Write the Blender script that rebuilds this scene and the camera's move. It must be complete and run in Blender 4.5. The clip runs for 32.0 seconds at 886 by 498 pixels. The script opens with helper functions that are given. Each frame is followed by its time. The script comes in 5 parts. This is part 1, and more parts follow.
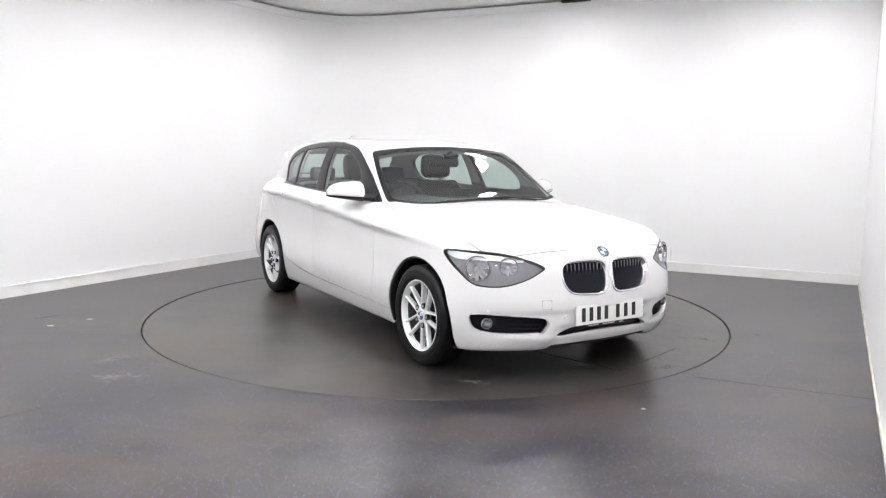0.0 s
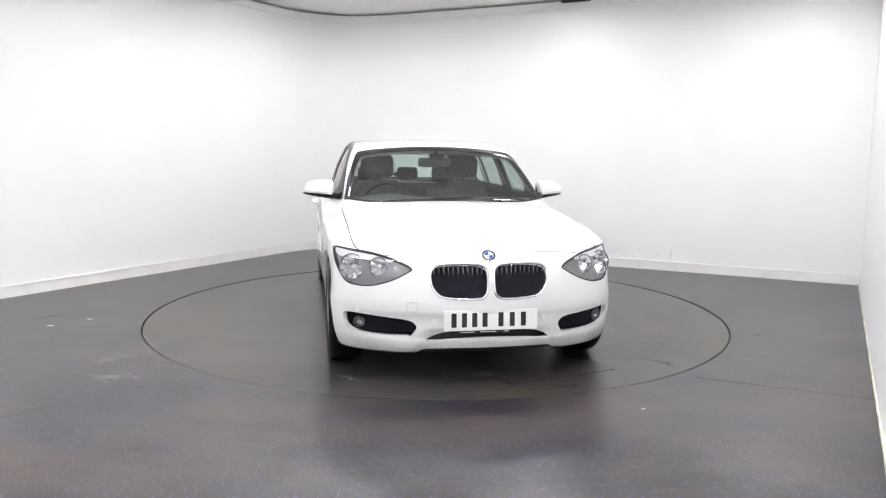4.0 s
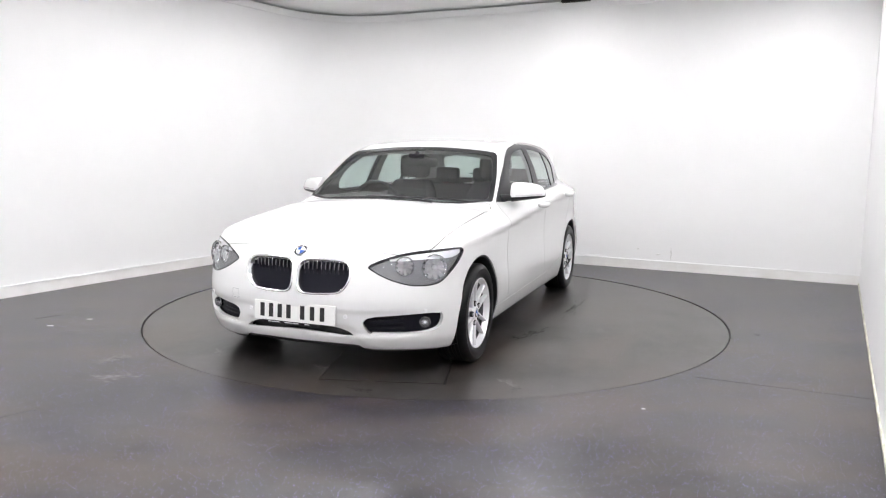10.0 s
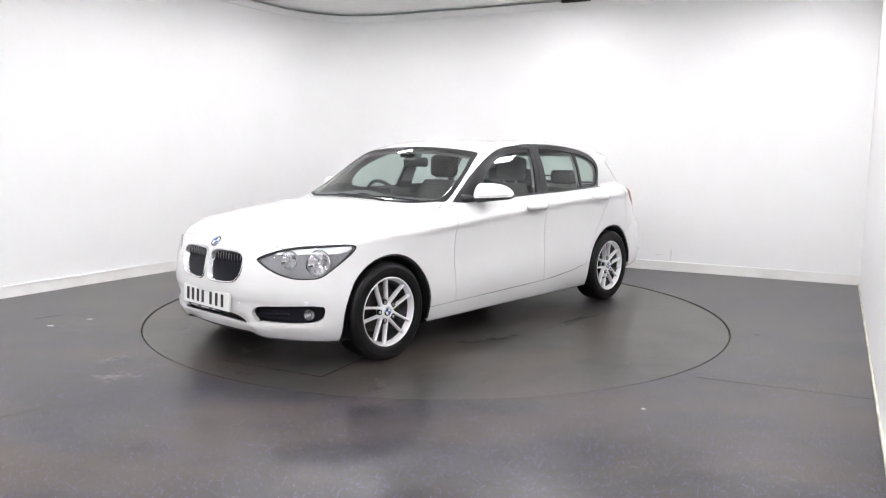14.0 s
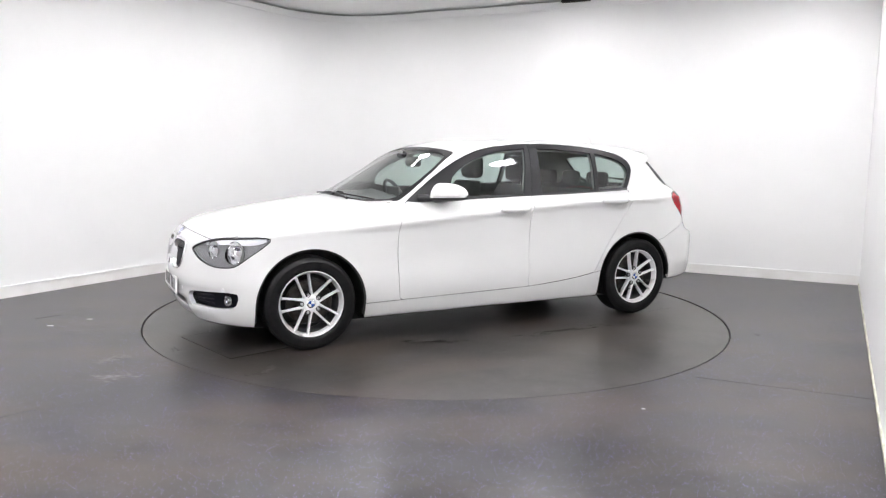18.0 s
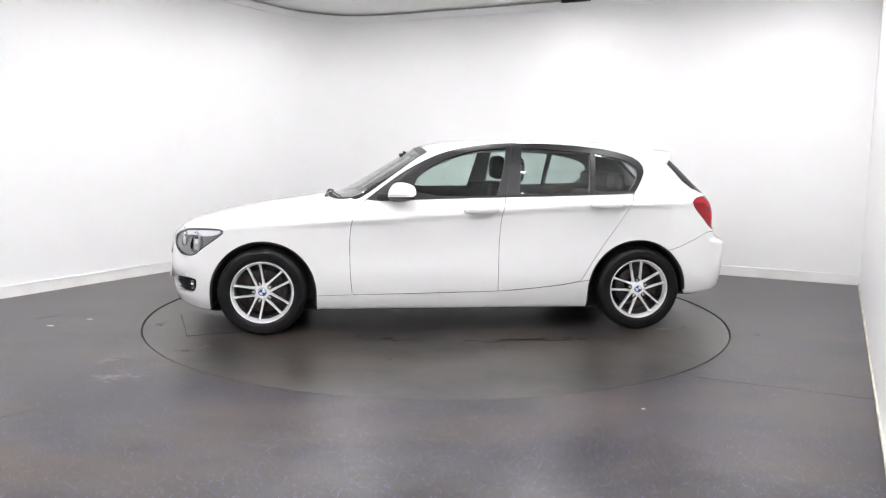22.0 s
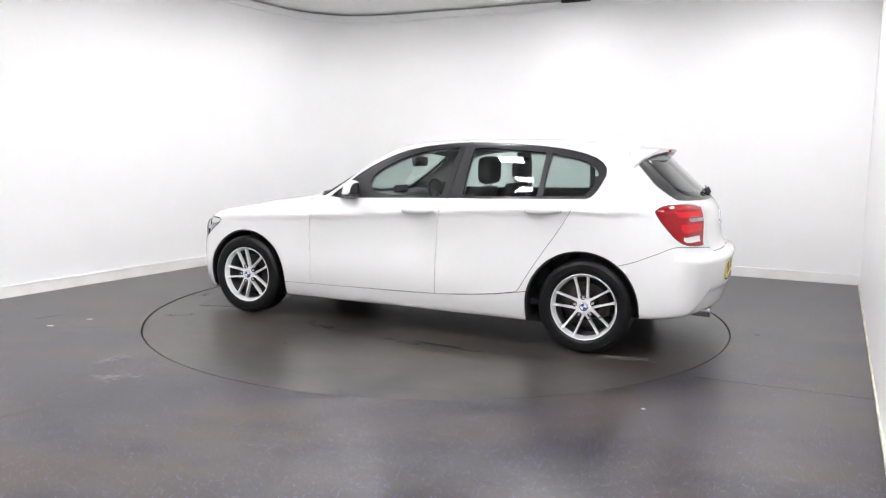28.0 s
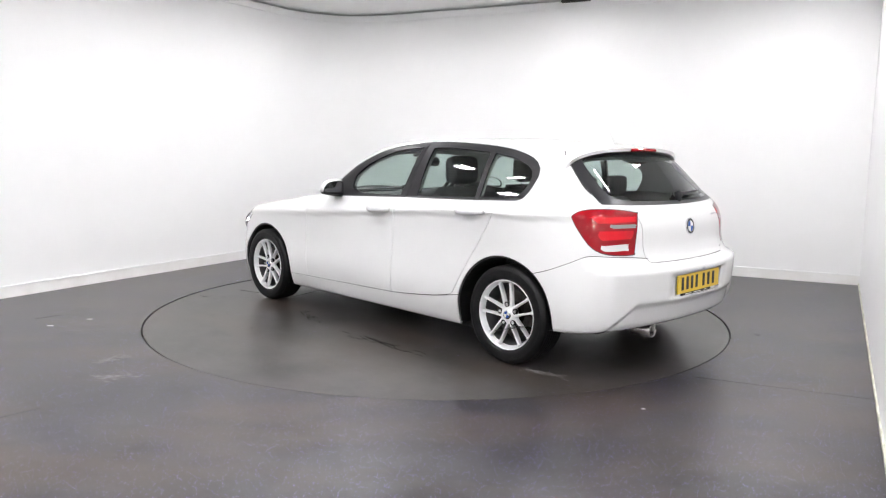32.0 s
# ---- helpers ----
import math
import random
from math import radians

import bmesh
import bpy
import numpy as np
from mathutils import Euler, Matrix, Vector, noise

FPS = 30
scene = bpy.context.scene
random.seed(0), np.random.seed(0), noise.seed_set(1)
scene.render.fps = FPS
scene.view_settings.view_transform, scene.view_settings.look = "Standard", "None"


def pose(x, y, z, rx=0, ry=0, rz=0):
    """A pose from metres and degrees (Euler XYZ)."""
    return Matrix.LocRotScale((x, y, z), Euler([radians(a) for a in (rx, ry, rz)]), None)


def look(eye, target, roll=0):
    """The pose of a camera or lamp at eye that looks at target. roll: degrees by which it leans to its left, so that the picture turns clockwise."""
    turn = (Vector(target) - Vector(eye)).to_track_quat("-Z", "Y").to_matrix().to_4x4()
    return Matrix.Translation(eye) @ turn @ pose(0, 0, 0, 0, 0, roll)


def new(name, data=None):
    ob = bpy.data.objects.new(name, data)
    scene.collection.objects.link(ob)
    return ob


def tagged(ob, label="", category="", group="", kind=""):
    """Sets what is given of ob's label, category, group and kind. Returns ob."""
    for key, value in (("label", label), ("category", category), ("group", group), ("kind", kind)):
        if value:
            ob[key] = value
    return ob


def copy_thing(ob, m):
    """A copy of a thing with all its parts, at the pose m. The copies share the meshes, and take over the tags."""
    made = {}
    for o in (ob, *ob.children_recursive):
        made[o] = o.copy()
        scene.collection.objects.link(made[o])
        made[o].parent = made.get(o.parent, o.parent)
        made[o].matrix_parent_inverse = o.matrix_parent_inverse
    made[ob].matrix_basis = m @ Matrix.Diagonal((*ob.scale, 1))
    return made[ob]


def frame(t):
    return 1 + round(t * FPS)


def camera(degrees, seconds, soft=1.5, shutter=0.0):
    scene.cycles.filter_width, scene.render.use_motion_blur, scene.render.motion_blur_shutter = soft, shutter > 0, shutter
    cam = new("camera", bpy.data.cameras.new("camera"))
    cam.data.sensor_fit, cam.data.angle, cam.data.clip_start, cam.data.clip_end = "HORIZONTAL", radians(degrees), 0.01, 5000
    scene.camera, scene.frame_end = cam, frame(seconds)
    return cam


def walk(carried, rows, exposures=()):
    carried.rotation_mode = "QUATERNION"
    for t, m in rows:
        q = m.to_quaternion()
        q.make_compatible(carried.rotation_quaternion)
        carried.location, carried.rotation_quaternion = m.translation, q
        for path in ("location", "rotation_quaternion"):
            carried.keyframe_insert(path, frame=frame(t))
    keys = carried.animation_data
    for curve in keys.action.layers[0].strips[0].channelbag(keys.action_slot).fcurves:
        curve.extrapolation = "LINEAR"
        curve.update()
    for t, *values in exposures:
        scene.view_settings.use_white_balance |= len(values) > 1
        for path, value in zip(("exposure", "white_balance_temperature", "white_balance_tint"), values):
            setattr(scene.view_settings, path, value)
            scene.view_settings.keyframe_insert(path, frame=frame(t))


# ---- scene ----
import collections
import functools

# ---- camera: fixed on its stand in the near corner of the room ----
EYE = Vector((0.0, -5.980, 1.2833))
AIM = Vector((0.00731, 0.99141, -0.13062))
cam = camera(61.34, 32.0, soft=1.2)
view = look(EYE, EYE + AIM, 0.648)
walk(cam, [(0.0, view), (32.0, view)], exposures=[(0.0, 0.0, 6500, 10), (32.0, 0.0, 6500, 10)])

# ---- light: a closed windowless room, a very dim grey world behind it ----
world = bpy.data.worlds.new("world")
scene.world = world
world.use_nodes = True
world.node_tree.nodes["Background"].inputs[0].default_value = (0.8, 0.85, 0.9, 1)
world.node_tree.nodes["Background"].inputs[1].default_value = 0.05
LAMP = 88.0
# ---- materials ----
def material(name, colour, rough=0.5, metal=0.0, coat=0.0, emit=0.0, alpha=1.0, spec=0.5):
    m = bpy.data.materials.new(name)
    m.use_nodes = True
    b = m.node_tree.nodes["Principled BSDF"]
    b.inputs["Base Color"].default_value = (*colour, 1)
    b.inputs["Roughness"].default_value = rough
    b.inputs["Metallic"].default_value = metal
    b.inputs["Coat Weight"].default_value = coat
    b.inputs["Coat Roughness"].default_value = 0.03
    b.inputs["Specular IOR Level"].default_value = spec
    if emit:
        b.inputs["Emission Color"].default_value = (*colour, 1)
        b.inputs["Emission Strength"].default_value = emit
    return m


def node(m, kind, **values):
    n = m.node_tree.nodes.new(kind)
    for key, value in values.items():
        n.inputs[key.replace("_", " ")].default_value = value
    return n


def wire(m, a, out, b, inp):
    m.node_tree.links.new(a.outputs[out], b.inputs[inp])


def shader(m):
    return m.node_tree.nodes["Principled BSDF"]


def mottle(m, scale, low, high, colour_a, colour_b, detail=6.0, rough=None, bump=0.0, bump_scale=None, space="Object"):
    """Two-tone noise on the base colour, with an optional roughness range and fine relief."""
    co = node(m, "ShaderNodeTexCoord")
    n = node(m, "ShaderNodeTexNoise", Scale=scale, Detail=detail, Roughness=0.6)
    wire(m, co, space, n, "Vector")
    r = node(m, "ShaderNodeValToRGB")
    r.color_ramp.elements[0].position, r.color_ramp.elements[1].position = low, high
    r.color_ramp.elements[0].color, r.color_ramp.elements[1].color = (*colour_a, 1), (*colour_b, 1)
    wire(m, n, "Fac", r, "Fac")
    wire(m, r, "Color", shader(m), "Base Color")
    if rough:
        g = node(m, "ShaderNodeMapRange")
        g.inputs["To Min"].default_value, g.inputs["To Max"].default_value = rough
        wire(m, n, "Fac", g, "Value")
        wire(m, g, "Result", shader(m), "Roughness")
    if bump:
        f = node(m, "ShaderNodeTexNoise", Scale=bump_scale or scale * 12, Detail=4.0)
        wire(m, co, space, f, "Vector")
        u = node(m, "ShaderNodeBump", Strength=bump, Distance=0.004)
        wire(m, f, "Fac", u, "Height")
        wire(m, u, "Normal", shader(m), "Normal")
    return m


def glass(name, colour, clear, rough=0.0, head_on=0.045, grazing=0.9):
    """A thin tinted pane: a mix of clear transmission and mirror gloss by Fresnel."""
    m = bpy.data.materials.new(name)
    m.use_nodes = True
    t = m.node_tree
    t.nodes.remove(t.nodes["Principled BSDF"])
    out = t.nodes["Material Output"]
    clear_n = node(m, "ShaderNodeBsdfTransparent", Color=(*[c * clear for c in colour], 1))
    gloss = node(m, "ShaderNodeBsdfGlossy", Roughness=rough, Color=(1, 1, 1, 1))
    facing = node(m, "ShaderNodeLayerWeight")
    power = node(m, "ShaderNodeMath")
    power.operation = "POWER"
    power.inputs[1].default_value = 5.0
    wire(m, facing, "Facing", power, 0)
    fres = node(m, "ShaderNodeMath")
    fres.operation = "MULTIPLY_ADD"
    fres.inputs[1].default_value, fres.inputs[2].default_value = grazing, head_on
    wire(m, power, 0, fres, 0)
    mix = node(m, "ShaderNodeMixShader")
    wire(m, fres, 0, mix, 0)
    wire(m, clear_n, 0, mix, 1)
    wire(m, gloss, 0, mix, 2)
    wire(m, mix, 0, out, "Surface")
    return m


M_PAINT = mottle(material("white_paint", (0.74, 0.74, 0.74), 0.30, coat=0.9), 2.2, 0.3, 0.7, (0.70, 0.70, 0.696), (0.725, 0.725, 0.72), bump=0.012, bump_scale=420)
M_BLACK = material("black_trim", (0.011, 0.011, 0.013), 0.36, spec=0.35)
M_FRIT = material("black_glass_border", (0.012, 0.012, 0.013), 0.5, spec=0.12)
M_PLASTIC = mottle(material("dark_plastic", (0.02, 0.02, 0.022), 0.55), 60, 0.3, 0.7, (0.016, 0.016, 0.018), (0.028, 0.028, 0.03), bump=0.15, bump_scale=900)
M_SEAM = material("seam_grey", (0.05, 0.05, 0.05), 0.9, spec=0.1)
M_RUBBER = mottle(material("tyre_rubber", (0.02, 0.02, 0.02), 0.55, spec=0.2), 30, 0.3, 0.7, (0.004, 0.004, 0.0045), (0.009, 0.009, 0.0095), rough=(0.28, 0.44))
M_ALLOY = material("silver_alloy", (0.84, 0.84, 0.85), 0.28, metal=0.35)
M_STEEL = mottle(material("brake_steel", (0.2, 0.19, 0.18), 0.45, metal=0.8), 25, 0.35, 0.7, (0.028, 0.022, 0.019), (0.075, 0.068, 0.065))
M_BARREL_SHADE = material("barrel_shade", (0.10, 0.10, 0.105), 0.5, metal=0.4)
M_CHROME = material("chrome", (0.82, 0.82, 0.84), 0.06, metal=1.0)
M_PIPE = mottle(material("exhaust_steel", (0.5, 0.5, 0.5), 0.25, metal=1.0), 20, 0.3, 0.7, (0.35, 0.33, 0.31), (0.6, 0.6, 0.6))
M_GLASS = glass("clear_glass", (0.86, 0.97, 0.93), 0.84, head_on=0.06, grazing=0.8)
M_GLASS_REAR = glass("tinted_glass", (0.86, 0.97, 0.93), 0.76, head_on=0.055, grazing=0.8)
M_SCREEN = glass("coated_screen_glass", (0.86, 0.97, 0.93), 0.84, head_on=0.115, grazing=0.85)
M_LENS = glass("lamp_lens", (0.97, 0.98, 1.0), 0.95, head_on=0.02, grazing=0.35)
M_LAMP_GREY = material("lamp_housing", (0.20, 0.20, 0.205), 0.35)
M_RED = material("red_lens", (0.56, 0.008, 0.016), 0.08, coat=0.05, spec=0.3)
M_RED_DARK = material("dark_red_lens", (0.26, 0.004, 0.009), 0.08, coat=0.05, spec=0.3)
M_FOG = material("fog_lamp_reflector", (0.34, 0.34, 0.35), 0.22, metal=0.95)
M_REFLECTOR = material("lamp_reflector", (0.92, 0.92, 0.93), 0.10, metal=1.0)
M_CLEAR_LENS = material("white_lens", (0.62, 0.60, 0.60), 0.15, coat=0.8)
M_CABIN = mottle(material("cabin_cloth", (0.03, 0.03, 0.032), 0.9), 40, 0.3, 0.7, (0.022, 0.022, 0.024), (0.04, 0.04, 0.042))
M_HEADLINER = mottle(material("headliner", (0.30, 0.30, 0.29), 0.95), 50, 0.3, 0.7, (0.22, 0.22, 0.215), (0.27, 0.27, 0.265))
M_DASH = material("dashboard_plastic", (0.035, 0.035, 0.037), 0.6)
M_PLATE_W = material("plate_white", (0.78, 0.78, 0.76), 0.35)
M_PLATE_Y = material("plate_yellow", (0.75, 0.50, 0.03), 0.35)
M_NAVY = material("grille_back", (0.004, 0.004, 0.009), 0.6, spec=0.2)
M_INK = material("plate_ink", (0.012, 0.012, 0.012), 0.5)
M_BLUE = material("badge_blue", (0.03, 0.10, 0.38), 0.4, spec=0.15)
M_WHITE = material("badge_white", (0.75, 0.75, 0.76), 0.35)
M_GRAPHITE = material("grille_graphite", (0.008, 0.008, 0.013), 0.45, spec=0.25)
M_SILVER_PAINT = material("satin_silver", (0.55, 0.55, 0.56), 0.3, metal=0.6)
M_TIP = material("slat_silver", (0.22, 0.22, 0.23), 0.35, metal=0.6)
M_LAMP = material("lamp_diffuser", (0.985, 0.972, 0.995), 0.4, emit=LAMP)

M_WALL = mottle(material("white_wall_paint", (0.80, 0.80, 0.79), 0.5), 1.3, 0.35, 0.75, (0.82, 0.82, 0.816), (0.85, 0.85, 0.846), bump=0.05, bump_scale=220)
M_SKIRT = mottle(material("skirting_paint", (0.72, 0.70, 0.67), 0.4), 3.0, 0.35, 0.7, (0.78, 0.765, 0.74), (0.86, 0.855, 0.845))
M_CEIL = mottle(material("ceiling_board", (0.6, 0.6, 0.58), 0.9), 2.0, 0.3, 0.7, (0.86, 0.86, 0.85), (0.89, 0.89, 0.88), bump=0.1, bump_scale=120)
M_EDGE = material("dark_gap", (0.03, 0.028, 0.025), 0.8)
M_PALE_EDGE = mottle(material("worn_sealant", (0.6, 0.58, 0.45), 0.6), 9.0, 0.35, 0.65, (0.42, 0.42, 0.33), (0.74, 0.73, 0.62))


def floor_material(name, sparkle, seed, dark, light, brown):
    """Dark grey safety vinyl: broad dusty stains, fine grain, glints painted as bright dots."""
    m = material(name, (0.06, 0.06, 0.063), 0.4, spec=0.6)
    co = node(m, "ShaderNodeTexCoord")
    shift = node(m, "ShaderNodeMapping")
    shift.inputs["Location"].default_value = (seed, seed * 0.7, 0)
    wire(m, co, "Object", shift, "Vector")
    big = node(m, "ShaderNodeTexNoise", Scale=1.1, Detail=9.0, Roughness=0.70)
    wire(m, shift, "Vector", big, "Vector")
    ramp = node(m, "ShaderNodeValToRGB")
    ramp.color_ramp.elements[0].position, ramp.color_ramp.elements[1].position = 0.36, 0.66
    ramp.color_ramp.elements[0].color, ramp.color_ramp.elements[1].color = (*dark, 1), (*light, 1)
    wire(m, big, "Fac", ramp, "Fac")
    grain = node(m, "ShaderNodeTexNoise", Scale=240.0, Detail=3.0)
    wire(m, co, "Object", grain, "Vector")
    gr = node(m, "ShaderNodeMapRange")
    gr.inputs["To Min"].default_value, gr.inputs["To Max"].default_value = 0.55, 1.45
    wire(m, grain, "Fac", gr, "Value")
    mul = node(m, "ShaderNodeMix")
    mul.data_type, mul.blend_type = "RGBA", "MULTIPLY"
    mul.inputs["Factor"].default_value = 1.0
    patch = node(m, "ShaderNodeTexNoise", Scale=0.75, Detail=6.0, Roughness=0.62)
    stretch = node(m, "ShaderNodeMapping")
    stretch.inputs["Location"].default_value = (seed + 2.1, 1.4, 0)
    stretch.inputs["Rotation"].default_value = (0, 0, 0.9)
    stretch.inputs["Scale"].default_value = (1.0, 2.6, 1.0)
    wire(m, co, "Object", stretch, "Vector")
    wire(m, stretch, "Vector", patch, "Vector")
    pr = node(m, "ShaderNodeMapRange")
    pr.inputs["From Min"].default_value, pr.inputs["From Max"].default_value = 0.46, 0.60
    wire(m, patch, "Fac", pr, "Value")
    soil = node(m, "ShaderNodeMix")
    soil.data_type = "RGBA"
    wire(m, pr, "Result", soil, "Factor")
    wire(m, ramp, "Color", soil, 6)
    soil.inputs[7].default_value = (*brown, 1)
    # pale scuffs: short broken smears
    smear = node(m, "ShaderNodeTexNoise", Scale=5.5, Detail=5.0, Roughness=0.7)
    long_map = node(m, "ShaderNodeMapping")
    long_map.inputs["Rotation"].default_value = (0, 0, 0.5)
    long_map.inputs["Scale"].default_value = (0.35, 1.3, 1.0)
    wire(m, co, "Object", long_map, "Vector")
    wire(m, long_map, "Vector", smear, "Vector")
    sr = node(m, "ShaderNodeMapRange")
    sr.inputs["From Min"].default_value, sr.inputs["From Max"].default_value = 0.64, 0.80
    sr.inputs["To Max"].default_value = 0.55
    wire(m, smear, "Fac", sr, "Value")
    scuff = node(m, "ShaderNodeMix")
    scuff.data_type = "RGBA"
    wire(m, sr, "Result", scuff, "Factor")
    wire(m, soil, 2, scuff, 6)
    scuff.inputs[7].default_value = (0.15, 0.145, 0.14, 1)
    wire(m, scuff, 2, mul, 6)
    wire(m, gr, "Result", mul, 7)
    # glints put into the base colour: sparse bright blue-violet dots
    cell = node(m, "ShaderNodeTexVoronoi", Scale=112.0)
    wire(m, co, "Object", cell, "Vector")
    dot = node(m, "ShaderNodeMath")
    dot.operation = "LESS_THAN"
    dot.inputs[1].default_value = 0.20
    wire(m, cell, "Distance", dot, 0)
    sep = node(m, "ShaderNodeSeparateColor")
    wire(m, cell, "Color", sep, "Color")
    pick = node(m, "ShaderNodeMath")
    pick.operation = "LESS_THAN"
    pick.inputs[1].default_value = sparkle
    wire(m, sep, "Red", pick, 0)
    both = node(m, "ShaderNodeMath")
    both.operation = "MULTIPLY"
    wire(m, dot, 0, both, 0)
    wire(m, pick, 0, both, 1)
    tint = node(m, "ShaderNodeMix")
    tint.data_type = "RGBA"
    wire(m, sep, "Green", tint, "Factor")
    tint.inputs[6].default_value, tint.inputs[7].default_value = (0.32, 0.22, 0.95, 1), (0.52, 0.48, 0.95, 1)
    last = node(m, "ShaderNodeMix")
    last.data_type = "RGBA"
    wire(m, both, 0, last, "Factor")
    wire(m, mul, 2, last, 6)
    wire(m, tint, 2, last, 7)
    wire(m, last, 2, shader(m), "Base Color")
    rr = node(m, "ShaderNodeMapRange")
    rr.inputs["To Min"].default_value, rr.inputs["To Max"].default_value = 0.22, 0.40
    wire(m, big, "Fac", rr, "Value")
    wire(m, rr, "Result", shader(m), "Roughness")
    worn = node(m, "ShaderNodeMapRange")
    worn.inputs["From Min"].default_value, worn.inputs["From Max"].default_value = 0.36, 0.64
    worn.inputs["To Min"].default_value, worn.inputs["To Max"].default_value = 0.34, 0.64
    wire(m, big, "Fac", worn, "Value")
    wire(m, worn, "Result", shader(m), "Specular IOR Level")
    bump = node(m, "ShaderNodeBump", Strength=0.12, Distance=0.003)
    wire(m, grain, "Fac", bump, "Height")
    wire(m, bump, "Normal", shader(m), "Normal")
    return m


M_FLOOR = floor_material("grey_vinyl_floor", 0.32, 0.0, (0.011, 0.0103, 0.0115), (0.034, 0.0315, 0.0345), (0.044, 0.034, 0.027))
M_SCUFF = mottle(material("pale_scuff", (0.1, 0.1, 0.1), 0.45), 30, 0.3, 0.7, (0.15, 0.147, 0.143), (0.24, 0.236, 0.23))
M_SMUDGE = mottle(material("dark_smudge", (0.01, 0.01, 0.01), 0.4, spec=0.3), 30, 0.3, 0.7, (0.006, 0.006, 0.006), (0.018, 0.017, 0.016))
M_DISC = floor_material("turntable_vinyl", 0.02, 5.3, (0.014, 0.013, 0.012), (0.060, 0.055, 0.051), (0.046, 0.037, 0.031))
# ---- mesh helpers ----
def link(name, bm, mat, parent=None, label="", smooth=False):
    me = bpy.data.meshes.new(name)
    bm.to_mesh(me)
    bm.free()
    if smooth:
        for f in me.polygons:
            f.use_smooth = True
    for mm in (mat if isinstance(mat, (list, tuple)) else [mat]):
        me.materials.append(mm)
    ob = new(name, me)
    ob.parent = parent
    if label:
        ob["label"] = label
    return ob


def part(name, bm, mat, parent, label="", smooth=False):
    return link(name, bm, mat, parent, label, smooth)


def box(bm, lo, hi, bevel=0.0, m=None):
    c = [(a + b) / 2 for a, b in zip(lo, hi)]
    s = [abs(b - a) for a, b in zip(lo, hi)]
    made = bmesh.ops.create_cube(bm, size=1.0, matrix=Matrix.Translation(c) @ Matrix.Diagonal((*s, 1)))["verts"]
    if bevel:
        edges = list({e for v in made for e in v.link_edges})
        got = bmesh.ops.bevel(bm, geom=edges, offset=bevel, segments=2, affect="EDGES", profile=0.5)
        made = list({v for f in got["faces"] for v in f.verts} | {v for v in made if v.is_valid})
    if m is not None:
        bmesh.ops.transform(bm, matrix=m, verts=[v for v in made if v.is_valid])
    return made


def prism(bm, outline, z0, z1):
    """A closed upright prism over a plan outline."""
    lo = [bm.verts.new((x, y, z0)) for x, y in outline]
    hi = [bm.verts.new((x, y, z1)) for x, y in outline]
    n = len(outline)
    for i in range(n):
        bm.faces.new((lo[i], lo[(i + 1) % n], hi[(i + 1) % n], hi[i]))
    bm.faces.new(lo[::-1])
    bm.faces.new(hi)
    bmesh.ops.recalc_face_normals(bm, faces=bm.faces[:])


def lathe(bm, profile, n, m=None, a0=0.0, a1=2 * math.pi, close=True):
    """Turns (radius, height) points round the local z axis."""
    rings = []
    full = abs(a1 - a0 - 2 * math.pi) < 1e-6
    cols = n if full else n + 1
    for r, h in profile:
        rings.append([bm.verts.new((r * math.cos(a0 + (a1 - a0) * k / n), r * math.sin(a0 + (a1 - a0) * k / n), h)) for k in range(cols)])
    for a, b in zip(rings, rings[1:]):
        for k in range(n):
            j = (k + 1) % cols
            bm.faces.new((a[k], a[j], b[j], b[k]))
    if m is not None:
        bmesh.ops.transform(bm, matrix=m, verts=[v for r in rings for v in r])
    return rings


def tube(bm, pts, r, n=8, taper=None):
    """A round bar along a run of points."""
    pts = [Vector(q) for q in pts]
    rings = []
    for i, q in enumerate(pts):
        d = (pts[min(i + 1, len(pts) - 1)] - pts[max(i - 1, 0)]).normalized()
        a = d.orthogonal().normalized() if i == 0 else (a - d * a.dot(d)).normalized()
        b = d.cross(a)
        k = r if taper is None else r * taper[i]
        rings.append([bm.verts.new(q + (a * math.cos(2 * math.pi * j / n) + b * math.sin(2 * math.pi * j / n)) * k) for j in range(n)])
    for u, v in zip(rings, rings[1:]):
        for j in range(n):
            bm.faces.new((u[j], u[(j + 1) % n], v[(j + 1) % n], v[j]))
    bm.faces.new(rings[0][::-1])
    bm.faces.new(rings[-1])
    return rings


# ---- the room: a rectangle turned 26 degrees, one rounded corner ----
CEIL_Z = 2.98
C_BACK = Vector((-1.446, 4.077))      # meeting of the two far walls before rounding
D_LEFT = Vector((-0.506, -0.8625)).normalized()
D_BACK = Vector((0.8993, -0.4374)).normalized()
C_RIGHT = Vector((4.203, 1.329))
D_RIGHT = Vector((-0.4705, -0.8824)).normalized()
NEAR_LEFT = C_BACK + D_LEFT * 9.6
NEAR_RIGHT = C_RIGHT + D_RIGHT * 9.2


def rounded_corner(c, da, db, cut, n=18):
    """Points of a fillet from the run along da to the run along db, round the corner c."""
    a, b = c + da * cut, c + db * cut
    return [a.lerp(c, t).lerp(c.lerp(b, t), t) for t in [k / n for k in range(n + 1)]]


FILLET = rounded_corner(C_BACK, D_LEFT, D_BACK, 1.0)
INNER = [NEAR_RIGHT, NEAR_LEFT] + FILLET + [C_RIGHT]


def offset_run(run, d):
    """The run moved d metres to its left side, with mitred corners."""
    out = []
    for i, q in enumerate(run):
        dirs = []
        if i > 0:
            dirs.append((run[i] - run[i - 1]).normalized())
        if i < len(run) - 1:
            dirs.append((run[i + 1] - run[i]).normalized())
        ns = [Vector((-v.y, v.x)) for v in dirs]
        n = (ns[0] + ns[-1]).normalized()
        out.append(q + n * (d / max(0.3, n.dot(ns[0]))))
    return out


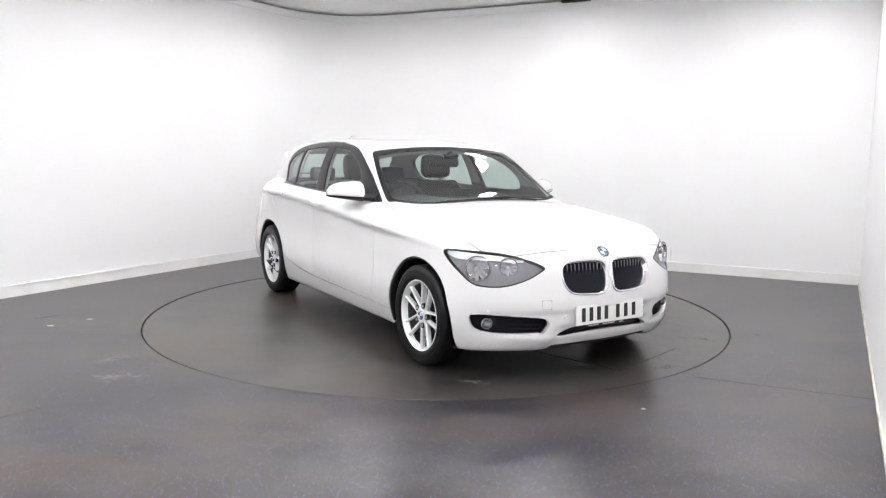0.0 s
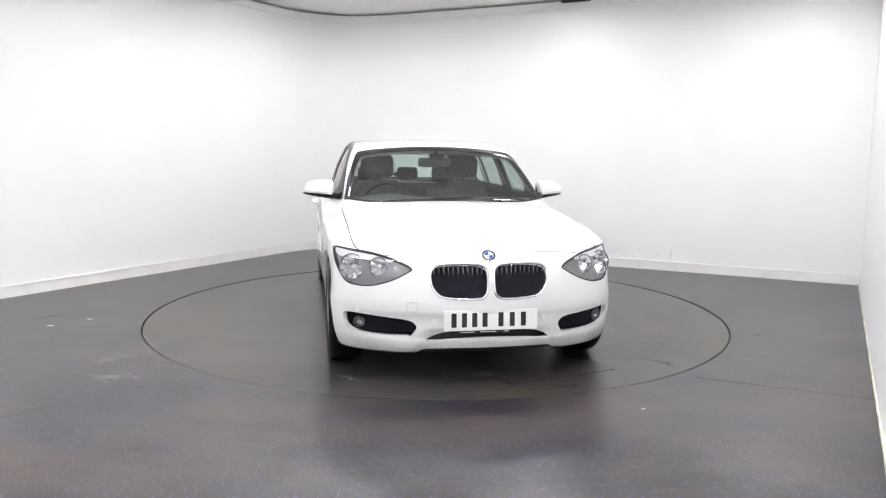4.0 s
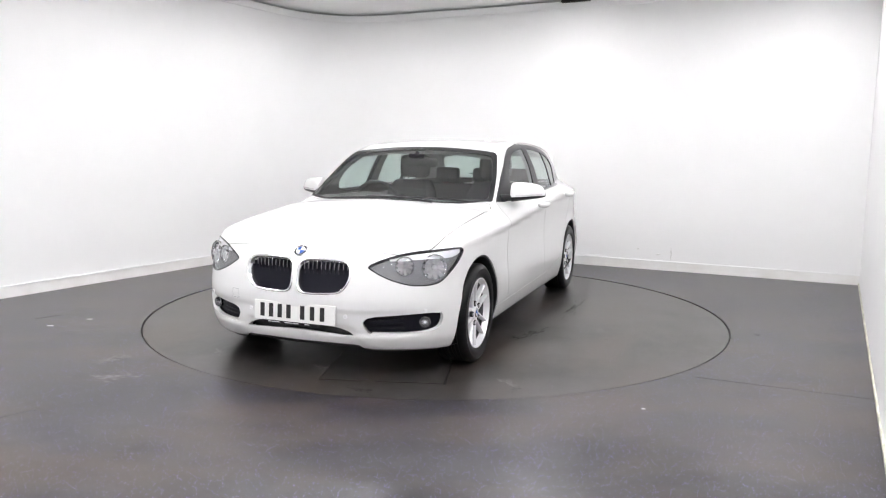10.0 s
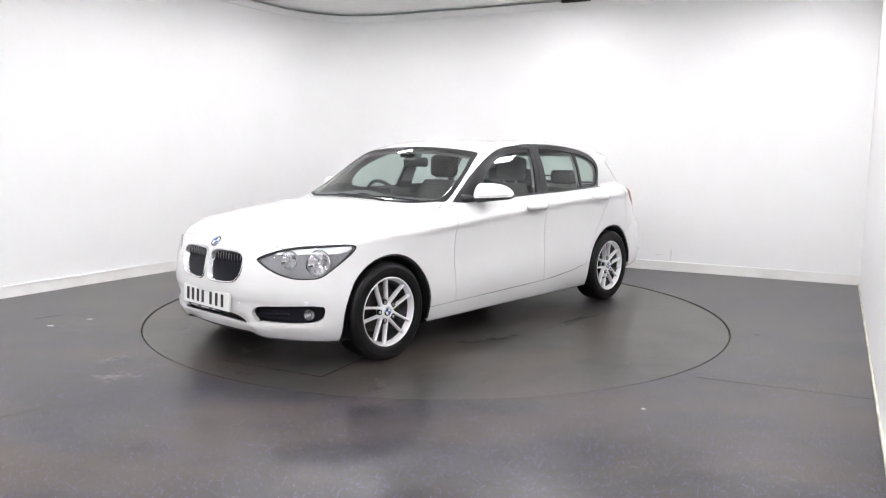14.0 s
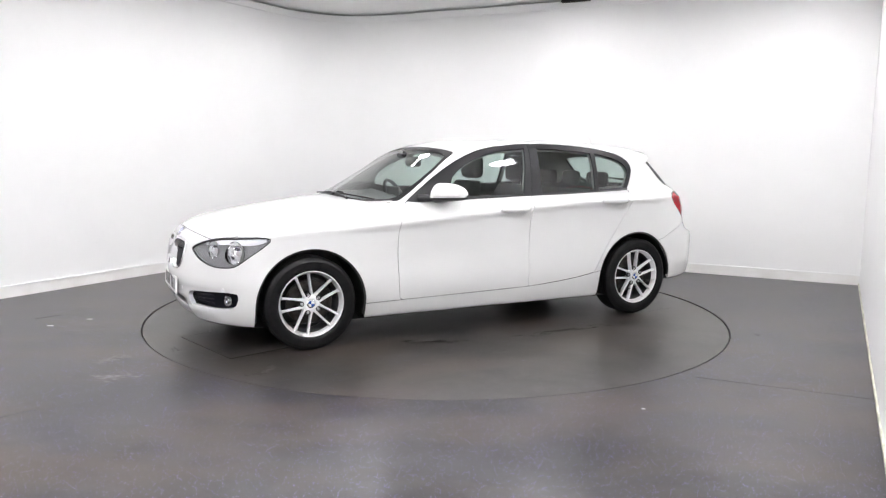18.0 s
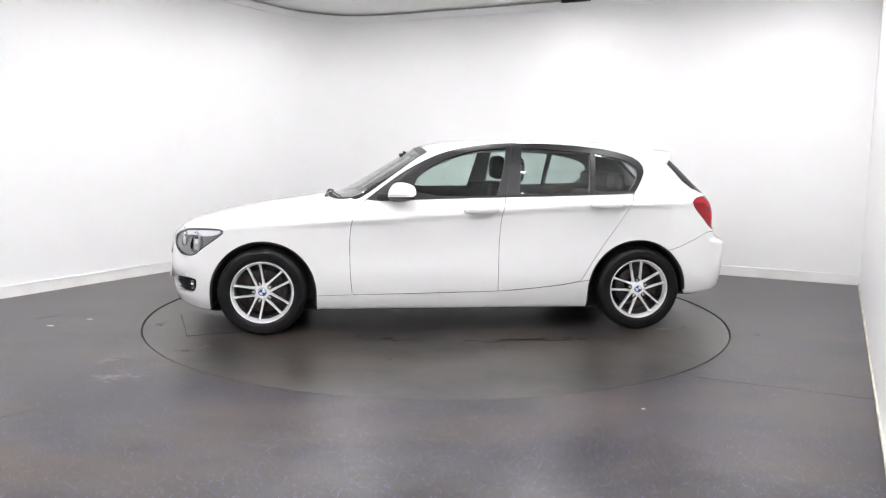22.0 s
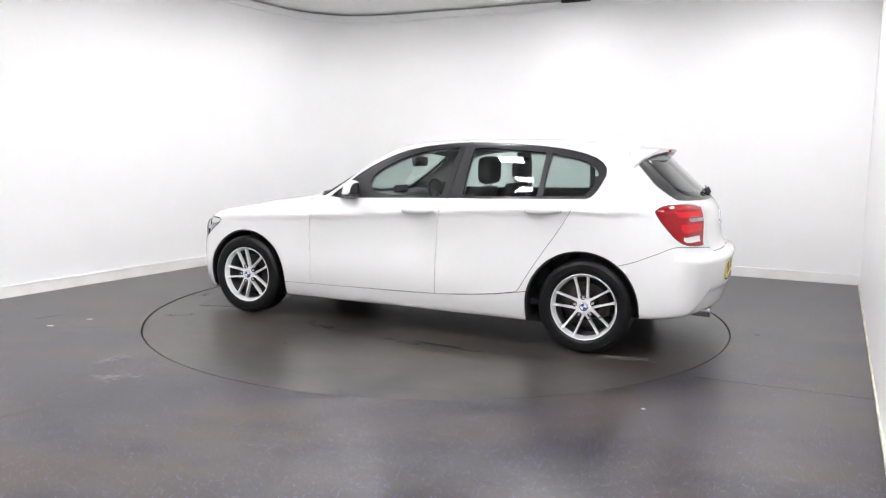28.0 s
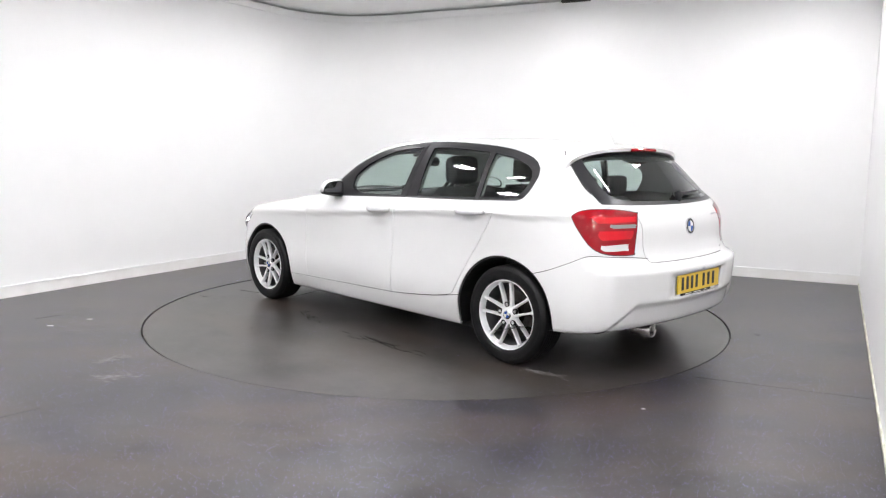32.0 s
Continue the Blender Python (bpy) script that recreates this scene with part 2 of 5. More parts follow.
def wall_strip(name, run, d0, d1, z0, z1, mat, label, category="", smooth=True):
    """A wall, board or moulding along a plan run, from d0 to d1 metres outside the inner face."""
    bm = bmesh.new()
    a, b = offset_run(run, d0), offset_run(run, d1)
    grid = [[bm.verts.new((*q, z)) for q in (a if k < 2 else b)] for k, z in enumerate((z0, z1, z1, z0))]
    for i in range(len(run) - 1):
        for k in range(4):
            bm.faces.new((grid[k][i], grid[k][i + 1], grid[(k + 1) % 4][i + 1], grid[(k + 1) % 4][i]))
    bm.faces.new([g[0] for g in grid])
    bm.faces.new([g[-1] for g in grid][::-1])
    bmesh.ops.recalc_face_normals(bm, faces=bm.faces[:])
    ob = link(name, bm, mat)
    for f in ob.data.polygons:
        f.use_smooth = abs(f.normal.z) < 0.5
    ob.data.set_sharp_from_angle(angle=radians(35))
    return tagged(ob, label, category, kind="structure")


RUN_FAR = [NEAR_LEFT] + FILLET + [C_RIGHT + D_BACK * 0.12]
wall_strip("wall_north", RUN_FAR, 0.0, 0.12, 0.0, CEIL_Z - 0.02, M_WALL, "plain white painted wall with a rounded inner corner", "wall")
wall_strip("wall_east", [C_RIGHT, NEAR_RIGHT], 0.0, 0.12, 0.0, CEIL_Z - 0.02, M_WALL, "plain white painted side wall", "wall")
wall_strip("wall_south", [NEAR_RIGHT, NEAR_LEFT], 0.0, 0.12, 0.0, CEIL_Z - 0.02, M_WALL, "plain white painted wall behind the camera", "wall")
wall_strip("baseboard", [NEAR_LEFT] + FILLET + [C_RIGHT], -0.018, -0.001, 0.0, 0.092, M_SKIRT, "cream painted skirting board along the wall", "skirting board")
wall_strip("trim", [NEAR_LEFT] + FILLET + [C_RIGHT], -0.022, -0.001, 0.092, 0.103, M_WALL, "white bead along the top of the skirting", "trim")
wall_strip("trim", RUN_FAR, -0.014, -0.001, CEIL_Z - 0.105, CEIL_Z - 0.03, M_WALL, "white flat cover strip along the wall top", "trim")
wall_strip("trim", [C_RIGHT, NEAR_RIGHT], -0.010, -0.001, 0.0, 0.022, M_PALE_EDGE, "worn pale sealant bead along the floor edge", "trim")

bm = bmesh.new()
prism(bm, [tuple(q) for q in offset_run(INNER + [INNER[0]], 0.10)[:-1]], CEIL_Z, CEIL_Z + 0.06)
tagged(link("ceiling", bm, M_CEIL), "flat white board ceiling", "ceiling", kind="structure")

# faint grey rubs on the far wall just above the skirting
M_RUB = mottle(material("grey_rub", (0.6, 0.6, 0.59), 0.6), 40, 0.3, 0.7, (0.60, 0.595, 0.58), (0.74, 0.735, 0.72))
for along, z0, w, h in ((4.46, 0.135, 0.012, 0.11), (4.32, 0.16, 0.035, 0.018), (4.10, 0.215, 0.02, 0.014)):
    at = C_BACK + D_BACK * along
    bm = bmesh.new()
    for k in range(5):
        rng = random.Random(int(along * 100) + k)
        a, z = rng.uniform(-0.5, 0.5) * w, z0 + rng.uniform(0.0, 0.7) * h
        pts = [(a + w * 0.4 * math.cos(j * math.pi / 4) * rng.uniform(0.5, 1.1), z + h * 0.4 * math.sin(j * math.pi / 4) * rng.uniform(0.5, 1.1)) for j in range(8)]
        prism(bm, pts, 0.0002, 0.0008 + 0.00005 * k)
    # local x along the wall, y up it, z out of it into the room
    m = Matrix(((D_BACK.x, 0, -0.4374, at.x), (D_BACK.y, 0, -0.8993, at.y), (0, 1, 0, 0), (0, 0, 0, 1)))
    bmesh.ops.transform(bm, matrix=m, verts=bm.verts[:])
    tagged(link("wall_rub", bm, M_RUB), "faint grey rub on the white wall", "rub mark", kind="structure")

# ---- floor with a round well for the turntable ----
RING = 2.230
GAP = 0.012
bm = bmesh.new()
hole = [bm.verts.new(((RING + GAP) * math.cos(2 * math.pi * k / 160), (RING + GAP) * math.sin(2 * math.pi * k / 160), 0)) for k in range(160)]
outer = []
poly = offset_run(INNER + [INNER[0]], 0.08)[:-1]
for k in range(160):
    d = Vector((math.cos(2 * math.pi * k / 160), math.sin(2 * math.pi * k / 160)))
    best = 20.0
    for a, b in zip(poly, poly[1:] + poly[:1]):
        e = b - a
        det = d.x * -e.y + e.x * d.y
        if abs(det) > 1e-9:
            s = (a.x * -e.y + e.x * a.y) / det
            u = (d.x * a.y - d.y * a.x) / det
            if s > 0 and -1e-6 <= u <= 1 + 1e-6:
                best = min(best, s)
    outer.append(bm.verts.new((*(d * best), 0)))
low = [bm.verts.new((v.co.x, v.co.y, -0.05)) for v in hole]
for k in range(160):
    j = (k + 1) % 160
    bm.faces.new((hole[k], hole[j], outer[j], outer[k]))
    bm.faces.new((low[k], low[j], hole[j], hole[k]))
# fill the plan's corners beyond the spokes
for a in poly:
    near = sorted(range(160), key=lambda k: (outer[k].co.xy - a).length)[:2]
    if (outer[near[0]].co.xy - a).length > 0.01:
        bm.faces.new((outer[near[0]], outer[near[1]], bm.verts.new((*a, 0))))
bmesh.ops.recalc_face_normals(bm, faces=bm.faces[:])
tagged(link("floor", bm, M_FLOOR), "dark grey speckled vinyl floor, dusty and scuffed", "floor", kind="structure")
bm = bmesh.new()
bmesh.ops.create_circle(bm, cap_ends=True, radius=RING + 0.03, segments=96, matrix=Matrix.Translation((0, 0, -0.049)))
tagged(link("floor", bm, M_EDGE), "dark pit floor beneath the turntable", "floor", kind="structure")

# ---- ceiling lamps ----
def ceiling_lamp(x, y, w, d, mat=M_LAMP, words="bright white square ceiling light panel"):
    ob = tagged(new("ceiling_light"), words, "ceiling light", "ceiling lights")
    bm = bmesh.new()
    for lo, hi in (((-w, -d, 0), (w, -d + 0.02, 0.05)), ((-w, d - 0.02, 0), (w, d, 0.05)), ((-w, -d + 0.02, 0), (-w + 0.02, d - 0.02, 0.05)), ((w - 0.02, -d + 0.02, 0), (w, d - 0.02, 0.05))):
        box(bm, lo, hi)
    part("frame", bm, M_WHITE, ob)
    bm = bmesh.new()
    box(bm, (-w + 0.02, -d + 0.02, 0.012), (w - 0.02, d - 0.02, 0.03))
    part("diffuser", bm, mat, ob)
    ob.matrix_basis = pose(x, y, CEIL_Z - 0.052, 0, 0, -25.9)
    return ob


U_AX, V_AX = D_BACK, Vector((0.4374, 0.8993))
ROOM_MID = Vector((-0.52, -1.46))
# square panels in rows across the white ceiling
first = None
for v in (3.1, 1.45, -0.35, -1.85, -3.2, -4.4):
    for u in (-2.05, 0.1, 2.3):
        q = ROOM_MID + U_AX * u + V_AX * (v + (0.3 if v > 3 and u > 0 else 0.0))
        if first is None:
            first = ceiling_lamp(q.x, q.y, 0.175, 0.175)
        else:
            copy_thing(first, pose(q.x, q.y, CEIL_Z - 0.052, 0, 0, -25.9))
# the dark end of a fitting just under the ceiling, by the far wall
bm = bmesh.new()
box(bm, (-0.16, -0.03, -0.02), (0.16, 0.03, 0.05), 0.004, Matrix.Translation((1.505, 2.59, CEIL_Z - 0.022)) @ Matrix.Rotation(radians(-25.9), 4, "Z"))
tagged(link("ceiling_bracket", bm, M_EDGE), "small dark brown bracket below the ceiling edge", "bracket")

# ---- marks on the floor outside the turntable ----
def floor_line(a, b, w, mat, label, name="floor_joint"):
    a, b = Vector(a), Vector(b)
    n = Vector((-(b - a).y, (b - a).x)).normalized() * w / 2
    bm = bmesh.new()
    prism(bm, [tuple(a + n), tuple(a - n), tuple(b - n), tuple(b + n)], 0.0, 0.0012)
    tagged(link(name, bm, mat), label, "floor joint", kind="structure")


def smear(bm, x, y, long, wide, turn, count):
    """Many small ragged flecks scattered along a streak, under 1 mm thick."""
    rng = random.Random(int(1000 * (x + y)))
    c, s = math.cos(radians(turn)), math.sin(radians(turn))
    for k in range(count * 9):
        a0, b0 = rng.gauss(0, 0.30) * long, rng.gauss(0, 0.36) * wide
        h, w = long * rng.uniform(0.02, 0.11), wide * rng.uniform(0.02, 0.12)
        pts = [(a0 + h * math.cos(j * math.pi / 4) * rng.uniform(0.45, 1.2), b0 + w * math.sin(j * math.pi / 4) * rng.uniform(0.45, 1.2)) for j in range(8)]
        prism(bm, [(x + a * c - b * s, y + a * s + b * c) for a, b in pts], 0.0, 0.0006 + 0.00001 * k)


for x, y, long, wide, turn, count in ((-1.963, -1.529, 0.14, 0.09, 20, 5), (-1.817, -1.893, 0.24, 0.10, 5, 5), (-2.013, -1.616, 0.10, 0.03, 5, 2)):
    bm = bmesh.new()
    smear(bm, x, y, long, wide, turn, count)
    tagged(link("floor_scuff", bm, M_SCUFF), "pale dry scuff marks on the vinyl floor", "scuff mark", kind="structure")
M_JOINT = material("joint_dark", (0.028, 0.027, 0.028), 0.4)
floor_line((-2.35, -2.86), (-1.95, -2.41), 0.004, M_JOINT, "thin dark joint between vinyl sheets")
floor_line((1.50, -1.80), (2.55, -2.27), 0.0010, M_JOINT, "thin dark joint between vinyl sheets")
floor_line((-3.01, -0.49), (-2.89, -0.35), 0.010, M_JOINT, "short black scratch in the vinyl floor", "floor_scratch")
for x, y, s, mat, what in ((-2.78, -0.70, 0.022, M_WHITE, "small white scrap of paper on the floor"), (-1.94, -1.53, 0.014, M_JOINT, "small black speck of grit on the floor"), (2.30, -0.77, 0.016, M_JOINT, "small black speck of grit on the floor"),
                           (-2.60, -0.48, 0.018, M_SKIRT, "pale dried spot on the floor"), (1.05, -2.35, 0.010, M_WHITE, "small white scrap of paper on the floor")):
    bm = bmesh.new()
    prism(bm, [(x + s * c * (1.0 + 0.5 * (k % 2)), y + s * d * 0.6) for k, (c, d) in enumerate(((1, 0), (0.4, 0.9), (-0.6, 0.7), (-1, -0.1), (-0.3, -0.9), (0.6, -0.6)))], 0.0, 0.002)
    tagged(link("litter_speck", bm, mat), what, "debris", "specks on the floor")
# ---- the car's skin: one smooth surface where x is forward, y to its left, z up ----
def curve(xs, ys):
    """A smooth monotone run through knots, as a function on arrays."""
    xs, ys = np.asarray(xs, float), np.asarray(ys, float)
    if xs[0] > xs[-1]:
        xs, ys = xs[::-1], ys[::-1]
    h = np.diff(xs)
    d = np.diff(ys) / h
    m = np.zeros_like(xs)
    m[0], m[-1] = d[0], d[-1]
    for i in range(1, len(xs) - 1):
        if d[i - 1] * d[i] > 0:
            w1, w2 = 2 * h[i] + h[i - 1], h[i] + 2 * h[i - 1]
            m[i] = (w1 + w2) / (w1 / d[i - 1] + w2 / d[i])

    def f(x):
        x = np.asarray(x, float)
        i = np.clip(np.searchsorted(xs, x) - 1, 0, len(xs) - 2)
        t = np.clip((x - xs[i]) / h[i], 0, 1)
        over = np.where(x < xs[0], (x - xs[0]) * m[0], np.where(x > xs[-1], (x - xs[-1]) * m[-1], 0))
        return (ys[i] * (1 + 2 * t) * (1 - t) ** 2 + h[i] * m[i] * t * (1 - t) ** 2 + ys[i + 1] * t * t * (3 - 2 * t) + h[i] * m[i + 1] * t * t * (t - 1)) + over
    return f


Z_MID = curve([2.20, 2.10, 2.04, 1.98, 1.83, 1.68, 1.43, 1.12, 0.98, 0.92, 0.86, 0.80, 0.60, 0.40, 0.28, 0.18, 0.05, -0.15, -0.5, -0.8, -1.1, -1.43, -1.66, -1.9],
              [0.61, 0.675, 0.715, 0.745, 0.79, 0.825, 0.870, 0.915, 0.937, 0.945, 0.956, 0.979, 1.091, 1.209, 1.282, 1.325, 1.355, 1.372, 1.38, 1.382, 1.372, 1.345, 1.312, 1.26])
CROWN = curve([2.1, 1.6, 1.0, 0.8, 0.4, 0.2, -0.3, -1.6], [0.07, 0.07, 0.08, 0.135, 0.160, 0.140, 0.078, 0.058])
X_NOSE = curve([0.10, 0.16, 0.20, 0.26, 0.33, 0.45, 0.52, 0.60, 0.67, 0.72, 0.76, 0.82], [1.95, 2.01, 2.045, 2.075, 2.088, 2.09, 2.083, 2.07, 2.048, 2.022, 1.985, 1.90])
X_TAIL = curve([0.10, 0.20, 0.28, 0.40, 0.50, 0.612, 0.636, 0.656, 0.70, 0.76, 0.85, 0.93, 0.98, 1.03, 1.12, 1.25, 1.40], [-2.03, -2.10, -2.14, -2.165, -2.175, -2.181, -2.170, -2.126, -2.095, -2.08, -2.073, -2.045, -2.005, -1.95, -1.855, -1.715, -1.55])
Y_WAIST = curve([2.1, 1.75, 1.345, 0.9, 0.4, -0.4, -0.9, -1.345, -1.75, -2.1], [0.80, 0.848, 0.868, 0.862, 0.862, 0.868, 0.872, 0.877, 0.846, 0.78])
Y_BELT = curve([1.6, 1.0, 0.67, 0.3, -0.35, -0.9, -1.3, -1.6, -2.0], [0.76, 0.745, 0.728, 0.768, 0.778, 0.758, 0.708, 0.66, 0.60])
Y_ROOF = curve([1.0, 0.5, 0.1, -0.5, -1.2, -1.6, -2.0], [0.58, 0.575, 0.585, 0.610, 0.575, 0.535, 0.48])
Z_BELT = curve([1.6, 0.60, 0.27, -0.35, -0.83, -1.29, -2.0], [0.86, 0.935, 0.95, 0.97, 0.98, 1.0, 1.03])
Z_CREASE = curve([2.0, 0.71, 0.16, -0.31, -0.82, -1.62, -2.1], [0.75, 0.815, 0.852, 0.885, 0.920, 0.942, 0.945])


SHOULDER_IN = curve([2.2, 1.9, 1.6, 1.3, 1.0, 0.7, -1.30, -1.55, -1.72, -1.9, -2.2], [0.045, 0.045, 0.036, 0.020, 0.008, 0.0, 0.0, 0.028, 0.075, 0.09, 0.09])


def smax(a, b, k):
    h = np.clip(0.5 + 0.5 * (a - b) / k, 0, 1)
    return a * h + b * (1 - h) + k * h * (1 - h)


def y_side(x, z):
    """Half width of the body at a place in side view."""
    w, b, r = Y_WAIST(x), Y_BELT(x), Y_ROOF(x)
    zc, zb = Z_CREASE(x), Z_BELT(x)
    g = SHOULDER_IN(x)
    door = 1 / (1 + np.exp(-(0.95 - np.abs(x + 0.05)) / 0.12))
    zs = [np.full_like(x, 0.12), np.full_like(x, 0.20), np.full_like(x, 0.31), np.full_like(x, 0.42), zc - 0.24, zc - 0.055, zc, zb, np.full_like(x, 1.18), np.full_like(x, 1.34), np.full_like(x, 1.46)]
    f = (1.18 - zb) / (1.34 - zb)
    ys = [w - 0.075, w - 0.035, w - 0.008, w - 0.002, w - 0.005 - 0.010 * door - 0.35 * g, w - 0.001 - 0.008 * door - 0.8 * g, w - g, b, b + (r - b) * f + 0.018, r, r - 0.11]
    out = ys[0] + (z - zs[0]) * 0.3
    for k in range(len(zs) - 1):
        t = (z - zs[k]) / (zs[k + 1] - zs[k])
        m0 = (ys[k + 1] - ys[max(k - 1, 0)]) / (zs[k + 1] - zs[max(k - 1, 0)])
        m1 = (ys[min(k + 2, len(ys) - 1)] - ys[k]) / (zs[min(k + 2, len(zs) - 1)] - zs[k])
        h = zs[k + 1] - zs[k]
        if k == 6:
            m1 = (ys[7] - ys[6]) / h * 0.9
        if k == 7:
            m0 = (ys[8] - ys[7]) / h * 1.25
        v = ys[k] * (1 + 2 * t) * (1 - t) ** 2 + h * m0 * t * (1 - t) ** 2 + ys[k + 1] * t * t * (3 - 2 * t) + h * m1 * t * t * (t - 1)
        out = np.where((z >= zs[k]) & (z < zs[k + 1]), v, out)
    return np.where(z >= zs[-1], ys[-1] - (z - zs[-1]), out)


def skin(p):
    """Negative inside the car body, positive outside, about metres near the surface."""
    x, y, z = p[:, 0], np.abs(p[:, 1]), p[:, 2]
    top = (z - Z_MID(x) + CROWN(x) * y * y) * np.where((x < 0.95) & (x > 0.1), 0.88, 0.97)
    side = y - y_side(x, z)
    nose = x - X_NOSE(z) + 0.225 * y ** 2 + 0.414 * y ** 4
    # the shallow channel across the front bumper that holds plate and fog lamps, and the set-back middle below it
    nose = nose + 0.010 / (1 + np.exp((z - 0.404) / 0.007)) / (1 + np.exp(-(z - 0.270 - 0.02 * np.clip(y - 0.4, 0, 1)) / 0.005)) / (1 + np.exp((y - 0.735) / 0.022))
    nose = nose + 0.014 / (1 + np.exp((z - 0.318) / 0.006)) / (1 + np.exp((y - 0.345 - 0.55 * np.clip(0.30 - z, 0, 1)) / 0.010))
    tail = X_TAIL(z) + 0.16 * y ** 2 + 0.22 * y ** 4 - x
    # the recessed lower valance and the plate's recess at the back
    v_edge = 0.43 - 0.9 * np.clip(y - 0.59, 0, 1)
    tail = tail + 0.022 / (1 + np.exp((z - v_edge) / 0.008)) + 0.014 / (1 + np.exp(-(z - 0.455) / 0.006)) / (1 + np.exp((z - 0.592) / 0.006)) / (1 + np.exp((y - 0.34) / 0.010))
    tail = np.where(z > 0.95, tail * (1 - 0.28 * np.clip((z - 0.95) / 0.1, 0, 1)), tail)
    low = 0.165 + 0.005 * np.clip((x - 1.6) / 0.4, 0, 1) + 0.09 * np.clip((-1.2 - x) / 0.3, 0, 1) + 0.045 * np.clip((-1.75 - x) / 0.35, 0, 1) - z
    k = np.where(x > 0.95, 0.075, 0.055)
    f = smax(top, side, k)
    f = smax(f, smax(nose, tail, 0.01), np.where(x > 0, 0.07, 0.075))
    return smax(f, low, 0.03)


def skin_normal(p):
    e = 0.002
    n = np.stack([skin(p + d) - skin(p - d) for d in (np.array([e, 0, 0]), np.array([0, e, 0]), np.array([0, 0, e]))], 1)
    return n / np.linalg.norm(n, axis=1)[:, None]


def ray_skin(a, d, far=2.2):
    """The outermost crossing of the skin on rays from inside points."""
    lo, hi = np.zeros(len(a)), np.full(len(a), far)
    for _ in range(9):
        mid = (lo + hi) / 2
        inside = skin(a + d * mid[:, None]) < 0
        lo, hi = np.where(inside, mid, lo), np.where(inside, hi, mid)
    f0, f1 = skin(a + d * lo[:, None]), skin(a + d * hi[:, None])
    for _ in range(6):
        mid = lo + (hi - lo) * np.clip(f0 / np.where(f0 - f1 == 0, -1, f0 - f1), 0.03, 0.97)
        f = skin(a + d * mid[:, None])
        lo, f0, hi, f1 = np.where(f < 0, mid, lo), np.where(f < 0, f, f0), np.where(f < 0, hi, mid), np.where(f < 0, f1, f)
    hi = lo + (hi - lo) * np.clip(f0 / np.where(f0 - f1 == 0, -1, f0 - f1), 0, 1)
    return a + d * hi[:, None]


def onto_skin(p, steps=6):
    for _ in range(steps):
        p = p - skin_normal(p) * skin(p)[:, None]
    return p


def skin_grid(nx=116, nf=64, nr=64, na=128):
    """The left half of the skin as points and triangles."""
    x1, x2, zc = 1.15, -1.25, 0.60
    cs, ds = [], []
    phi = np.linspace(-math.pi / 2, math.pi / 2, na)
    for i in range(nf):
        th = math.pi / 2 * (1 - i / nf)
        cs.append(np.tile([x1, 0, zc], (na, 1)))
        ds.append(np.stack([np.full(na, math.sin(th)), math.cos(th) * np.cos(phi), math.cos(th) * np.sin(phi)], 1))
    for i in range(nx + 1):
        cs.append(np.tile([x1 + (x2 - x1) * i / nx, 0, zc], (na, 1)))
        ds.append(np.stack([np.zeros(na), np.cos(phi), np.sin(phi)], 1))
    for i in range(1, nr + 1):
        th = -math.pi / 2 * i / nr
        cs.append(np.tile([x2, 0, zc], (na, 1)))
        ds.append(np.stack([np.full(na, math.sin(th)), math.cos(th) * np.cos(phi), math.cos(th) * np.sin(phi)], 1))
    pts = ray_skin(np.concatenate(cs), np.concatenate(ds))
    pts[:, 1] = np.maximum(pts[:, 1], 0)
    rows = len(cs)
    idx = np.arange(rows * na).reshape(rows, na)
    a, b, c, d = idx[:-1, :-1].ravel(), idx[1:, :-1].ravel(), idx[1:, 1:].ravel(), idx[:-1, 1:].ravel()
    tri = np.concatenate([np.stack([a, b, c], 1), np.stack([a, c, d], 1)])
    return pts, tri
# ---- cutting the skin into panels ----
def dense(pts, rounds=2, closed=True):
    """Corner-cutting: a rounded outline from a few corners; doubled corners stay sharper."""
    for _ in range(rounds):
        out = []
        n = len(pts)
        for i in range(n if closed else n - 1):
            (ax, ay), (bx, by) = pts[i], pts[(i + 1) % n]
            out += [(0.75 * ax + 0.25 * bx, 0.75 * ay + 0.25 * by), (0.25 * ax + 0.75 * bx, 0.25 * ay + 0.75 * by)]
        pts = out
    return pts


def poly_dist(pts):
    """Signed distance to a closed outline: negative inside."""
    a = np.array(pts, float)
    b = np.roll(a, -1, 0)

    def f(u, v):
        q = np.stack([u, v], 1)
        best = np.full(len(q), 9.0)
        inside = np.zeros(len(q), bool)
        for p0, p1 in zip(a, b):
            e = p1 - p0
            w = q - p0
            t = np.clip(w @ e / max(e @ e, 1e-12), 0, 1)
            best = np.minimum(best, np.hypot(*(w - t[:, None] * e).T))
            crosses = ((p0[1] > q[:, 1]) != (p1[1] > q[:, 1]))
            with np.errstate(divide="ignore", invalid="ignore"):
                inside ^= crosses & (q[:, 0] < e[0] * (q[:, 1] - p0[1]) / e[1] + p0[0])
        return np.where(inside, -best, best)
    return f


